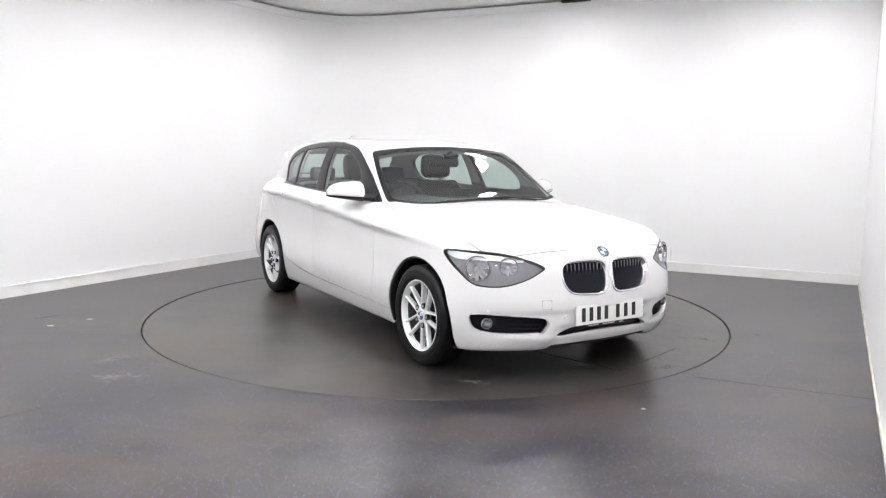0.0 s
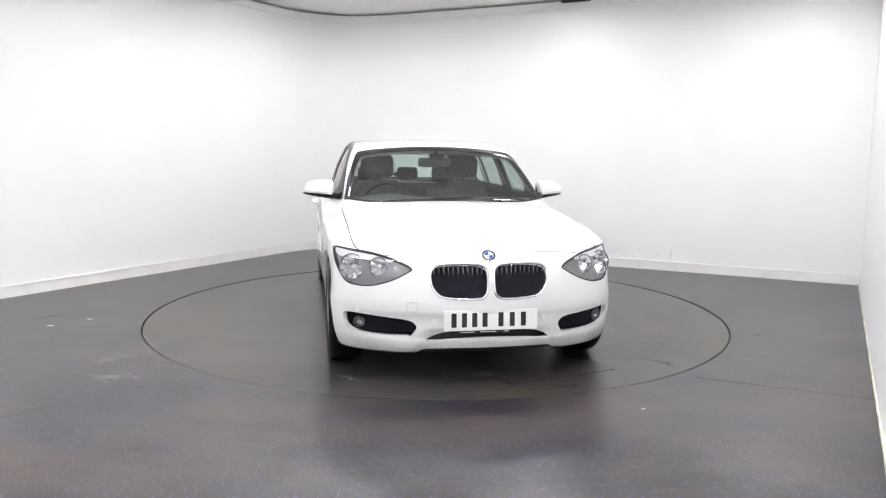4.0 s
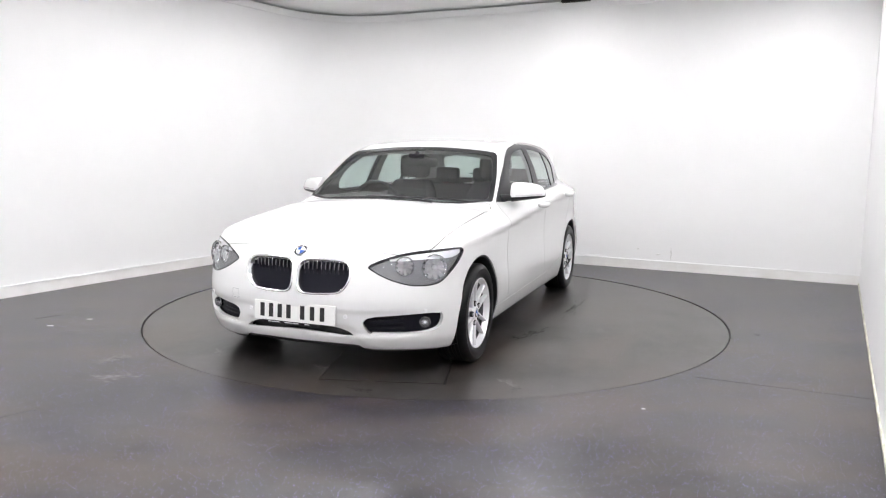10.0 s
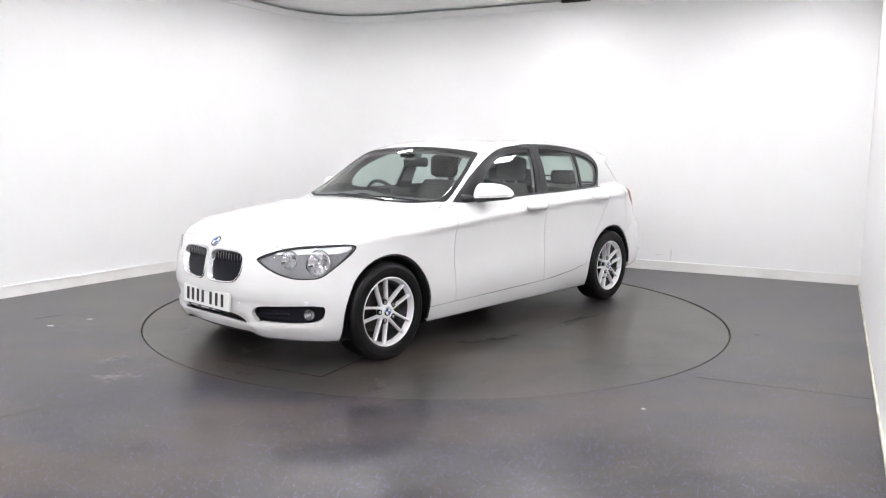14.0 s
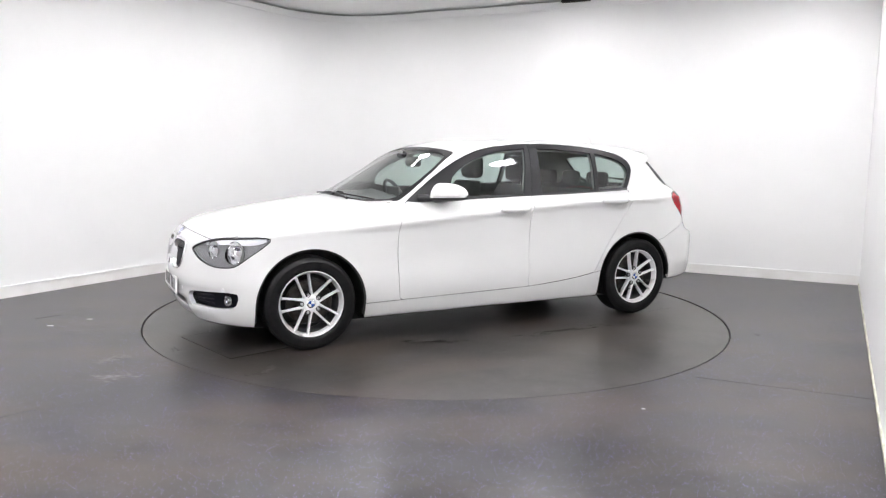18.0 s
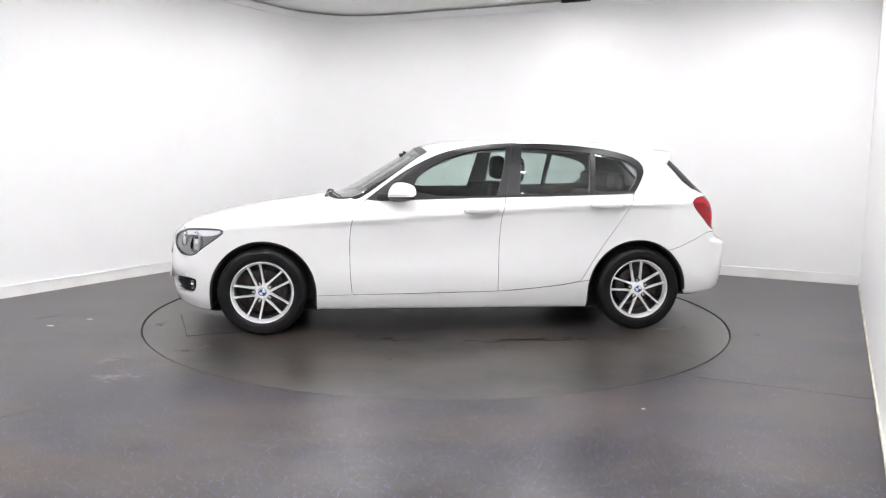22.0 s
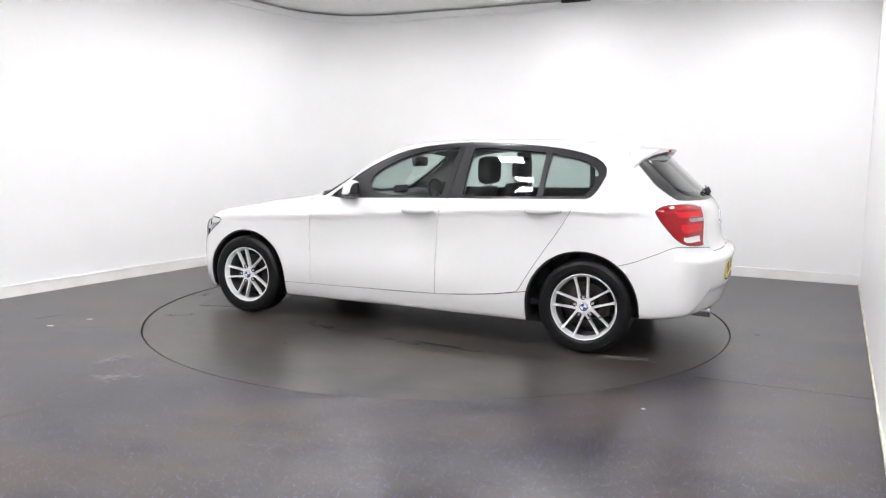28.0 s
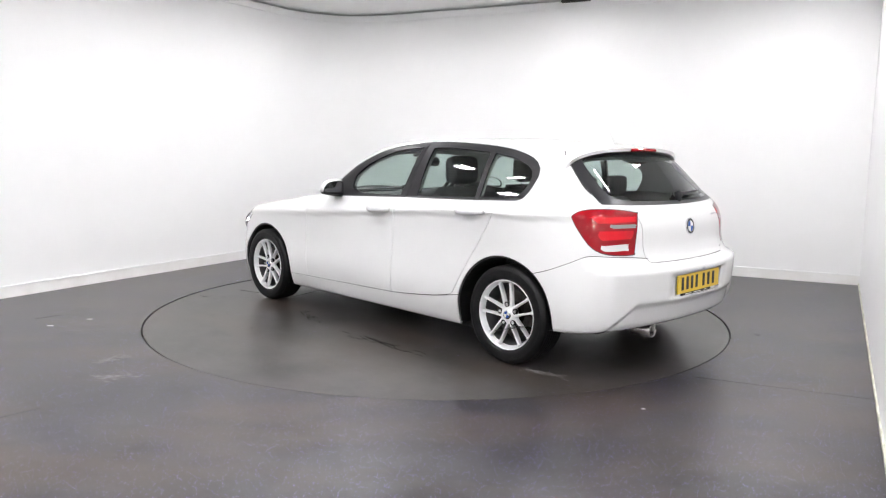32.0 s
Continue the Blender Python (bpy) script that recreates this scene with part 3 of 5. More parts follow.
class Skin:
    def __init__(self):
        self.v, self.t = skin_grid()
        self.label = np.zeros(len(self.t), int)
        self.names = ["shell"]
        self.refresh()

    def refresh(self):
        self.n = skin_normal(self.v)

    def mids(self):
        return self.v[self.t].mean(1), self.n[self.t].mean(1)

    def split(self, d, mask):
        """Cuts the masked triangles along d = 0."""
        d = np.where(np.abs(d) < 2e-4, 2e-4, d)
        s = d > 0
        c = s[self.t].sum(1)
        hit = np.nonzero(mask & (c > 0) & (c < 3))[0]
        if not len(hit):
            return
        keep = np.ones(len(self.t), bool)
        keep[hit] = False
        made, tris, labs, fresh = {}, [], [], []
        base = len(self.v)

        def cross(i, j):
            key = (min(i, j), max(i, j))
            if key not in made:
                k = d[i] / (d[i] - d[j])
                made[key] = base + len(fresh)
                fresh.append(self.v[i] + (self.v[j] - self.v[i]) * k)
            return made[key]
        for h in hit:
            i, j, k = self.t[h]
            while not (s[i] != s[j] and s[i] != s[k]):
                i, j, k = j, k, i
            a, b = cross(i, j), cross(i, k)
            tris += [(i, a, b), (a, j, k), (a, k, b)]
            labs += [self.label[h]] * 3
        fresh = onto_skin(np.array(fresh), 1)
        self.v = np.concatenate([self.v, fresh])
        self.n = np.concatenate([self.n, skin_normal(fresh)])
        self.t = np.concatenate([self.t[keep], np.array(tris)])
        self.label = np.concatenate([self.label[keep], np.array(labs)])

    def values(self, fun, mask):
        """fun at the corners of the masked triangles, 1 elsewhere."""
        used = np.unique(self.t[mask].ravel())
        d = np.ones(len(self.v))
        if len(used):
            d[used] = fun(self.v[used])
        return d

    def region(self, name, fun, where, over=None, level=0.0):
        """Cuts out the part where fun(v) < level and names it; over: only from these regions."""
        m, n = self.mids()
        mask = where(m, n)
        if over:
            mask &= np.isin(self.label, [self.names.index(o) for o in over])
        self.split(self.values(fun, mask) - level, mask)
        m, n = self.mids()
        mask = where(m, n)
        if over:
            mask &= np.isin(self.label, [self.names.index(o) for o in over])
        if name not in self.names:
            self.names.append(name)
        mask[mask] = fun(m[mask]) < level
        self.label[mask] = self.names.index(name)

    def seam(self, fun, where, over=("shell",), w=0.0019):
        m, n = self.mids()
        mask = where(m, n) & np.isin(self.label, [self.names.index(o) for o in over])
        self.split(self.values(fun, mask) - w, mask)
        m, n = self.mids()
        mask = where(m, n) & np.isin(self.label, [self.names.index(o) for o in over])
        self.split(self.values(fun, mask) + w, mask)
        m, n = self.mids()
        mask = where(m, n) & np.isin(self.label, [self.names.index(o) for o in over])
        if "seam" not in self.names:
            self.names.append("seam")
        mask[mask] = np.abs(fun(m[mask])) < w
        self.label[mask] = self.names.index("seam")


S = Skin()
on_side = lambda m, n: (m[:, 1] > 0.35) & (n[:, 1] > 0.12) & (m[:, 0] > -1.62) & (m[:, 0] < 0.9)
side_view = lambda f: (lambda v: f(v[:, 0], v[:, 2]))
end_view = lambda f: (lambda v: f(v[:, 1], v[:, 2]))
top_view = lambda f: (lambda v: f(v[:, 0], v[:, 1]))

# wheel arches and underside
ARCH_Z = 0.295
ARCHES = ((1.338, 0.364), (-1.325, 0.370))
for xc, ARCH_RAD in ARCHES:
    S.region("arch", lambda v: np.hypot(v[:, 0] - xc, np.maximum(v[:, 2] - ARCH_Z, 0)) - ARCH_RAD,
             lambda m, n: (m[:, 1] > 0.50) & (np.abs(m[:, 0] - xc) < 0.5) & (m[:, 2] < 0.72) & (n[:, 2] < 0.6))
S.region("under", lambda v: np.maximum(skin_normal(v)[:, 2] + 0.75, v[:, 2] - 0.40), lambda m, n: (m[:, 2] < 0.5))

# glasshouse
DLO = dense([(0.640, 0.928), (0.600, 0.965), (0.37, 1.135), (0.16, 1.244), (-0.04, 1.311), (-0.36, 1.347), (-0.65, 1.348), (-1.03, 1.323), (-1.24, 1.288), (-1.375, 1.239), (-1.428, 1.168),
             (-1.385, 1.065), (-1.330, 0.993), (-1.305, 0.988), (-0.83, 0.973), (-0.35, 0.962), (0.27, 0.942)], 1)
S.region("pillar_trim", side_view(poly_dist(DLO)), on_side)
FRONT_LIGHT = dense([(0.265, 0.968), (0.295, 1.075), (0.19, 1.165), (0.05, 1.232), (-0.13, 1.288), (-0.375, 1.308), (-0.385, 1.305), (-0.303, 0.978), (-0.295, 0.974)], 1)
REAR_LIGHT = dense([(-0.462, 0.985), (-0.492, 1.300), (-0.50, 1.306), (-0.64, 1.308), (-1.00, 1.282), (-1.012, 1.276), (-0.985, 0.996), (-0.98, 0.993), (-0.47, 0.982)], 1)
QUARTER = dense([(-1.018, 1.000), (-1.050, 1.273), (-1.057, 1.275), (-1.21, 1.248), (-1.33, 1.206), (-1.378, 1.15), (-1.352, 1.07), (-1.295, 1.012), (-1.285, 1.008), (-1.03, 0.998)], 1)
S.region("front_window", side_view(poly_dist(FRONT_LIGHT)), on_side, ["pillar_trim"])
S.region("rear_window", side_view(poly_dist(REAR_LIGHT)), on_side, ["pillar_trim"])
S.region("quarter_window", side_view(poly_dist(QUARTER)), on_side, ["pillar_trim"])
on_screen = lambda m, n: (n[:, 2] > 0.25) & (m[:, 0] > 0.0) & (m[:, 0] < 1.1)
SCREEN = dense([(0.918, -0.30), (0.918, 0.25), (0.854, 0.49), (0.745, 0.675), (0.712, 0.712), (0.665, 0.714), (0.44, 0.670), (0.225, 0.604), (0.190, 0.586), (0.188, 0.52), (0.206, 0.25), (0.211, -0.30)], 1)
S.region("screen_edge", top_view(poly_dist(SCREEN)), on_screen)
CLEAR = dense([(0.888, -0.30), (0.888, 0.25), (0.825, 0.475), (0.735, 0.650), (0.700, 0.682), (0.665, 0.684), (0.44, 0.638), (0.268, 0.577), (0.250, 0.556), (0.246, 0.49), (0.254, 0.25), (0.259, -0.30)], 1)
S.region("windscreen", top_view(poly_dist(CLEAR)), on_screen, ["screen_edge"])
on_tail = lambda m, n: (m[:, 0] < -1.5) & (n[:, 0] < -0.05)
glass_x = curve([1.32, 1.24, 1.15, 1.07, 1.02, 0.98, 0.9], [-1.515, -1.585, -1.668, -1.745, -1.82, -1.885, -1.98])
BACKLIGHT = poly_dist(dense([(-0.3, 1.300), (0.30, 1.294), (0.52, 1.268), (0.60, 1.248), (0.75, 1.238), (0.75, 1.00), (0.62, 0.992), (0.25, 0.982), (-0.3, 0.980)], 1))
S.region("rear_screen_edge", lambda v: np.maximum(BACKLIGHT(v[:, 1], v[:, 2]), 0.7 * (v[:, 0] - glass_x(v[:, 2]))), on_tail)
BACK_CLEAR = poly_dist(dense([(-0.3, 1.275), (0.36, 1.270), (0.53, 1.250), (0.555, 1.22), (0.575, 1.09), (0.565, 1.035), (0.50, 1.012), (0.25, 1.003), (-0.3, 1.000)], 1))
S.region("rear_screen", end_view(BACK_CLEAR), on_tail, ["rear_screen_edge"])

# lamps
HEAD = dense([(1.590, 0.655), (1.480, 0.692), (1.280, 0.727), (1.080, 0.738), (0.800, 0.744), (0.757, 0.724), (0.790, 0.692), (0.850, 0.655), (0.960, 0.595), (1.040, 0.553), (1.160, 0.543), (1.300, 0.548), (1.470, 0.588), (1.585, 0.642)], 1)
front_corner = lambda m, n: (m[:, 0] > 1.4) & (m[:, 1] > 0.3)
S.region("headlight", lambda v: poly_dist(HEAD)(v[:, 0] - v[:, 1], v[:, 2]), front_corner)
BROW = dense([(1.42, 0.683), (1.12, 0.694), (0.93, 0.690), (0.84, 0.699), (0.790, 0.716), (0.81, 0.737), (1.05, 0.731), (1.28, 0.719), (1.43, 0.693)], 1)
S.region("headlight_brow", lambda v: poly_dist(BROW)(v[:, 0] - v[:, 1], v[:, 2]), front_corner, ["headlight"])
hd = poly_dist(HEAD)
S.region("headlight_body", lambda v: hd(v[:, 0] - v[:, 1], v[:, 2]) + 0.007, front_corner, ["headlight"])
LAMP_WAY = np.array([0.905, 0.42, 0.06])
LAMPS = (((1.813, 0.738, 0.640), 0.068), ((1.918, 0.602, 0.652), 0.050))
for at, rad in LAMPS:
    def from_axis(v, at=at, rad=rad):
        w = v - np.array(at)
        d = LAMP_WAY / np.linalg.norm(LAMP_WAY)
        return np.linalg.norm(w - (w @ d)[:, None] * d, axis=1) - rad
    S.region("headlight_hole", from_axis, front_corner, ["headlight_body"])
TAIL = dense([(-0.975, 0.935), (-1.06, 0.966), (-1.20, 0.975), (-1.36, 0.970), (-1.515, 0.952), (-1.525, 0.945), (-1.505, 0.82), (-1.490, 0.722), (-1.48, 0.712), (-1.36, 0.712), (-1.23, 0.720), (-1.12, 0.752), (-1.03, 0.84), (-0.975, 0.92)], 1)
rear_corner = lambda m, n: (m[:, 0] < -1.6) & (m[:, 1] > 0.3)
S.region("tail_light", lambda v: poly_dist(TAIL)(v[:, 0] + v[:, 1], v[:, 2]), rear_corner)

tail_d = poly_dist(TAIL)
S.region("tail_rim", lambda v: -0.005 - tail_d(v[:, 0] + v[:, 1], v[:, 2]), rear_corner, ["tail_light"])
for name, pts in (("tail_reverse", [(-1.185, 0.768), (-1.30, 0.774), (-1.435, 0.778), (-1.425, 0.742), (-1.30, 0.738), (-1.205, 0.742)]),
                  ("tail_strip", [(-1.25, 0.886), (-1.50, 0.886), (-1.495, 0.866), (-1.30, 0.866)]),
                  ("tail_bar", [(-1.12, 0.928), (-1.50, 0.926), (-1.498, 0.899), (-1.17, 0.893)]),
                  ("tail_low_bar", [(-1.165, 0.852), (-1.478, 0.852), (-1.466, 0.806), (-1.187, 0.800)])):
    S.region(name, lambda v: poly_dist(pts)(v[:, 0] + v[:, 1], v[:, 2]), rear_corner, ["tail_light"])

# openings in the nose
on_nose = lambda m, n: (m[:, 0] > 1.6) & (n[:, 0] > 0.15)
KIDNEY = dense([(0.018, 0.640), (0.030, 0.668), (0.075, 0.682), (0.27, 0.680), (0.316, 0.662), (0.329, 0.620), (0.321, 0.563), (0.286, 0.516), (0.24, 0.501), (0.075, 0.493), (0.030, 0.508), (0.018, 0.548)], 1)
S.region("kidney", end_view(poly_dist(KIDNEY)), on_nose)
FOG = dense([(0.400, 0.345), (0.398, 0.330), (0.425, 0.288), (0.440, 0.283), (0.68, 0.284), (0.745, 0.292), (0.775, 0.320), (0.785, 0.372), (0.775, 0.396), (0.62, 0.390), (0.425, 0.377)], 1)
S.region("fog_recess", end_view(poly_dist(FOG)), on_nose)
INTAKE = dense([(-0.3, 0.323), (0.2, 0.320), (0.29, 0.302), (0.355, 0.266), (0.33, 0.262), (0.2, 0.276), (-0.3, 0.281)], 1)
S.region("intake", end_view(poly_dist(INTAKE)), on_nose)
# band below the bumper lip, coloured black as the shadow under it
UNDERLIP_SHADE = dense([(-0.3, 0.214), (0.34, 0.216), (0.385, 0.198), (0.42, 0.1), (-0.3, 0.1)], 1)
S.region("underlip_shade", end_view(poly_dist(UNDERLIP_SHADE)), lambda m, n: (m[:, 0] > 1.75) & (n[:, 0] > -0.3), ["shell", "under"])
# recess round the rear plate
PLATE = poly_dist(dense([(-0.4, 0.597), (0.262, 0.596), (0.285, 0.588), (0.285, 0.462), (0.262, 0.452), (-0.4, 0.451)], 1))
S.region("plate_recess", end_view(PLATE), lambda m, n: (m[:, 0] < -1.9) & (n[:, 0] < -0.3), ["shell"])

# seams between panels
FRONT_DOOR = dense([(0.722, 0.284), (0.732, 0.30), (0.743, 0.45), (0.747, 0.66), (0.735, 0.78), (0.705, 0.865), (0.645, 0.925), (0.60, 0.965), (0.37, 1.135), (0.16, 1.244), (-0.04, 1.311), (-0.36, 1.347), (-0.425, 1.348),
                    (-0.425, 1.32), (-0.372, 1.00), (-0.352, 0.95), (-0.315, 0.83), (-0.302, 0.62), (-0.300, 0.33), (-0.300, 0.300), (-0.27, 0.299), (0.69, 0.281)], 1)
REAR_DOOR = dense([(-0.300, 0.300), (-0.300, 0.33), (-0.302, 0.62), (-0.315, 0.83), (-0.352, 0.95), (-0.372, 1.00), (-0.425, 1.32), (-0.425, 1.348), (-0.65, 1.349), (-1.03, 1.324), (-1.24, 1.289), (-1.375, 1.240), (-1.429, 1.168),
                   (-1.386, 1.065), (-1.330, 0.99), (-1.285, 0.975), (-1.175, 0.79), (-1.048, 0.61), (-0.955, 0.46), (-0.915, 0.388), (-0.895, 0.366), (-0.68, 0.331), (-0.33, 0.301)], 1)
fd, rd = poly_dist(FRONT_DOOR), poly_dist(REAR_DOOR)
S.seam(side_view(fd), on_side, ("shell", "pillar_trim"))
S.seam(side_view(rd), on_side, ("shell", "pillar_trim"))
sill_z = curve([1.0, 0.72, -0.30, -0.68, -0.96, -1.1], [0.276, 0.281, 0.300, 0.331, 0.375, 0.40])
S.seam(lambda v: v[:, 2] - sill_z(v[:, 0]), lambda m, n: (m[:, 1] > 0.5) & (n[:, 1] > 0.3) & (np.abs(m[:, 0]) < 1.02), w=0.0022)
BONNET = dense([(1.980, -0.4), (1.976, 0.132), (1.956, 0.365), (1.92, 0.535), (1.87, 0.625), (1.795, 0.702), (1.70, 0.728), (1.547, 0.731), (1.30, 0.735), (1.05, 0.740), (0.86, 0.738), (0.78, 0.732), (0.738, 0.722), (0.756, 0.684), (0.866, 0.498), (0.928, 0.25), (0.928, -0.4)], 1)
on_bonnet = lambda m, n: (m[:, 0] > 0.6) & (n[:, 2] > 0.12) & (m[:, 2] > 0.66)
bonnet = poly_dist(BONNET)
S.seam(lambda v: bonnet(v[:, 0], v[:, 1]) * np.interp(v[:, 0], [1.75, 1.9], [0.72, 1.0]), on_bonnet, w=0.0023)
gate = poly_dist(dense([(-0.4, 0.662), (0.40, 0.664), (0.452, 0.672), (0.468, 0.71), (0.470, 0.94), (0.55, 0.978), (0.80, 0.985), (0.80, 1.290), (0.50, 1.306), (-0.4, 1.312)], 1))


def tailgate(v):
    return np.maximum(gate(v[:, 1], v[:, 2]), np.where(v[:, 2] > 0.93, 0.7 * (v[:, 0] - glass_x(v[:, 2]) - 0.003), -1.0))


S.seam(tailgate, on_tail, w=0.0019)
bump_z = curve([-1.4, -1.62, -1.77, -1.90, -2.0, -2.06, -2.10, -2.2], [0.55, 0.604, 0.664, 0.714, 0.706, 0.690, 0.664, 0.662])
S.seam(lambda v: v[:, 2] - bump_z(v[:, 0]), lambda m, n: (m[:, 0] < -1.5) & (m[:, 1] > 0.44) & (m[:, 2] > 0.5) & (m[:, 2] < 0.75), w=0.0019)

# name the painted panels between the seams
mid, nor = S.mids()
shell = S.label == 0
for name, ok in (
    ("front_door", (fd(mid[:, 0], mid[:, 2]) < 0) & on_side(mid, nor)),
    ("rear_door", (rd(mid[:, 0], mid[:, 2]) < 0) & on_side(mid, nor)),
    ("sill", (mid[:, 2] < sill_z(mid[:, 0])) & (np.abs(mid[:, 0]) < 1.0) & (mid[:, 1] > 0.5)),
    ("bonnet", (bonnet(mid[:, 0], mid[:, 1]) < 0) & on_bonnet(mid, nor)),
    ("tailgate", (tailgate(mid) < 0) & on_tail(mid, nor)),
    ("rear_bumper", (mid[:, 0] < -1.5) & (mid[:, 2] < np.where(mid[:, 1] > 0.44, bump_z(mid[:, 0]), 0.662))),
    ("front_bumper", (mid[:, 0] > 1.5) & (((mid[:, 2] < 0.553 + 0.16 * (mid[:, 0] - 1.585))) | ((mid[:, 0] > 1.80) & (bonnet(mid[:, 0], mid[:, 1]) > 0)))),
    ("front_wing", (mid[:, 0] > 0.60) & (mid[:, 1] > 0.5) & (mid[:, 2] < 0.97)),
):
    S.names.append(name)
    S.label[shell & (S.label == 0) & ok] = len(S.names) - 1
tr = S.label == S.names.index("pillar_trim")
for name, f in (("front_frame", fd), ("rear_frame", rd)):
    S.names.append(name)
    S.label[tr & (f(mid[:, 0], mid[:, 2]) < 0)] = len(S.names) - 1


def skin_mesh(name, labels, mat, parent, side=1, inset=0.0, rim=0.012, both=False, label="", where=None):
    """Links the named regions as one mesh with a turned-in edge; side -1 is the mirrored right half, both joins the halves."""
    pick = np.isin(S.label, [S.names.index(k) for k in labels])
    if where is not None:
        m, n = S.mids()
        pick &= where(m, n)
    t = S.t[pick]
    if not len(t):
        return None
    used, inv = np.unique(t.ravel(), return_inverse=True)
    t = inv.reshape(-1, 3)
    v, n = S.v[used] - S.n[used] * inset, S.n[used]
    if rim:
        edges = collections.Counter()
        way = {}
        for a, b in ((0, 1), (1, 2), (2, 0)):
            for i, j in zip(t[:, a].tolist(), t[:, b].tolist()):
                key = (min(i, j), max(i, j))
                edges[key] += 1
                way[key] = (i, j)
        loop = [way[k] for k, c in edges.items() if c == 1 and not (v[k[0], 1] < 1e-3 and v[k[1], 1] < 1e-3)]
        ends = sorted({i for e in loop for i in e})
        at = {i: k for k, i in enumerate(ends)}
        out = np.zeros((len(ends), 3))
        for i, j in loop:
            c = np.cross(v[j] - v[i], n[i] + n[j])
            c /= max(np.linalg.norm(c), 1e-9)
            out[at[i]] += c
            out[at[j]] += c
        out /= np.maximum(np.linalg.norm(out, axis=1)[:, None], 1e-9)
        base = len(v)
        k = len(ends)
        e = np.array(ends, int)
        v = np.concatenate([v, v[e] , v[e] - n[e] * rim])
        n = np.concatenate([n, out, out])
        quads = [(base + at[j], base + at[i], base + k + at[i], base + k + at[j]) for i, j in loop]
    else:
        quads = []
    faces = [tuple(q) for q in t.tolist()] + quads
    if both:
        m = len(v)
        faces = faces + [tuple(m + i for i in reversed(f)) for f in faces]
        v = np.concatenate([v, v * [1, -1, 1]])
        n = np.concatenate([n, n * [1, -1, 1]])
    elif side < 0:
        faces = [tuple(reversed(f)) for f in faces]
        v, n = v * [1, -1, 1], n * [1, -1, 1]
    me = bpy.data.meshes.new(name)
    me.from_pydata(v.tolist(), [], faces)
    me.materials.append(mat)
    me.polygons.foreach_set("use_smooth", [True] * len(me.polygons))
    me.normals_split_custom_set_from_vertices(n.tolist())
    ob = new(name, me)
    ob.parent = parent
    if label:
        ob["label"] = label
    return ob
# ---- turntable: its own frame turns with the car ----
turntable = tagged(new("turntable"), "round floor turntable faced with dark grey vinyl", "turntable")
HATCH = [Vector((1.812, 0.762)) + Vector((0.27, -0.963)) * a + Vector((-0.963, -0.27)) * b for a, b in ((0, 0), (0.72, 0), (0.72, 0.62), (0, 0.62))]


def inset_quad(q, d):
    c = sum(q, Vector((0, 0))) / 4
    return [p + (c - p).normalized() * d for p in q]


bm = bmesh.new()
edge = [bm.verts.new((RING * math.cos(2 * math.pi * k / 160), RING * math.sin(2 * math.pi * k / 160), 0)) for k in range(160)]
lip = [bm.verts.new((v.co.x * 0.998, v.co.y * 0.998, -0.045)) for v in edge]
well = [bm.verts.new((*p, 0)) for p in HATCH]
deep = [bm.verts.new((*p, -0.03)) for p in HATCH]
rim_e = [bm.edges.new((edge[k], edge[(k + 1) % 160])) for k in range(160)]
hole_e = [bm.edges.new((well[k], well[(k + 1) % 4])) for k in range(4)]
bmesh.ops.triangle_fill(bm, edges=rim_e + hole_e, use_beauty=True)
for k in range(160):
    j = (k + 1) % 160
    bm.faces.new((edge[k], edge[j], lip[j], lip[k]))
for k in range(4):
    j = (k + 1) % 4
    bm.faces.new((well[k], well[j], deep[j], deep[k]))
bm.faces.new(deep)
for f in bm.faces:
    if abs(f.normal.z) > 0.5 and f.normal.z < 0:
        f.normal_flip()
part("deck", bm, M_DISC, turntable)
bm = bmesh.new()
prism(bm, [tuple(p) for p in inset_quad(HATCH, 0.008)], -0.02, 0.0012)
part("hatch", bm, M_DISC, turntable, "flush square access hatch with dark joints")


for x, y, long, wide, turn, count, mat, what in ((1.75, -0.81, 0.16, 0.05, 40, 4, M_SCUFF, "pale scuff"), (1.80, 0.06, 0.34, 0.05, 84, 5, M_SCUFF, "pale scuff"), (-1.68, 0.77, 0.30, 0.05, 5, 5, M_SCUFF, "pale scuff"), (1.64, 1.06, 0.16, 0.04, 60, 3, M_SCUFF, "pale scuff"),
                                                 (0.50, 0.90, 0.34, 0.07, -20, 5, M_SMUDGE, "dark smudge"), (1.74, 1.14, 0.10, 0.05, 20, 3, M_SMUDGE, "dark smudge"), (-0.50, 1.02, 0.55, 0.06, 0, 6, M_SMUDGE, "dark smudge"), (2.08, 0.36, 0.14, 0.05, 70, 3, M_SMUDGE, "dark smudge")):
    bm = bmesh.new()
    smear(bm, x, y, long, wide, turn, count)
    tagged(part("scuff" if mat is M_SCUFF else "smudge", bm, mat, turntable), what, kind="stuff")


# ---- points on the car's skin ----
def meet(at, way, side, out):
    """The place and normal where a ray from inside meets the skin, raised by out; side -1 mirrors it."""
    q = ray_skin(np.array([at], float), np.array([way], float))
    n = skin_normal(q)[0]
    q = q[0] + n * out
    return Vector((q[0], side * q[1], q[2])), Vector((n[0], side * n[1], n[2]))


@functools.lru_cache(None)
def nose_at(y, z, out=0.0):
    return meet((1.0, abs(y), z), (1, 0, 0), -1 if y < 0 else 1, out)


@functools.lru_cache(None)
def tail_at(y, z, out=0.0):
    return meet((-1.0, abs(y), z), (-1, 0, 0), -1 if y < 0 else 1, out)


@functools.lru_cache(None)
def side_at(x, z, out=0.0, side=1):
    return meet((x, 0.0, z), (0, 1, 0), side, out)


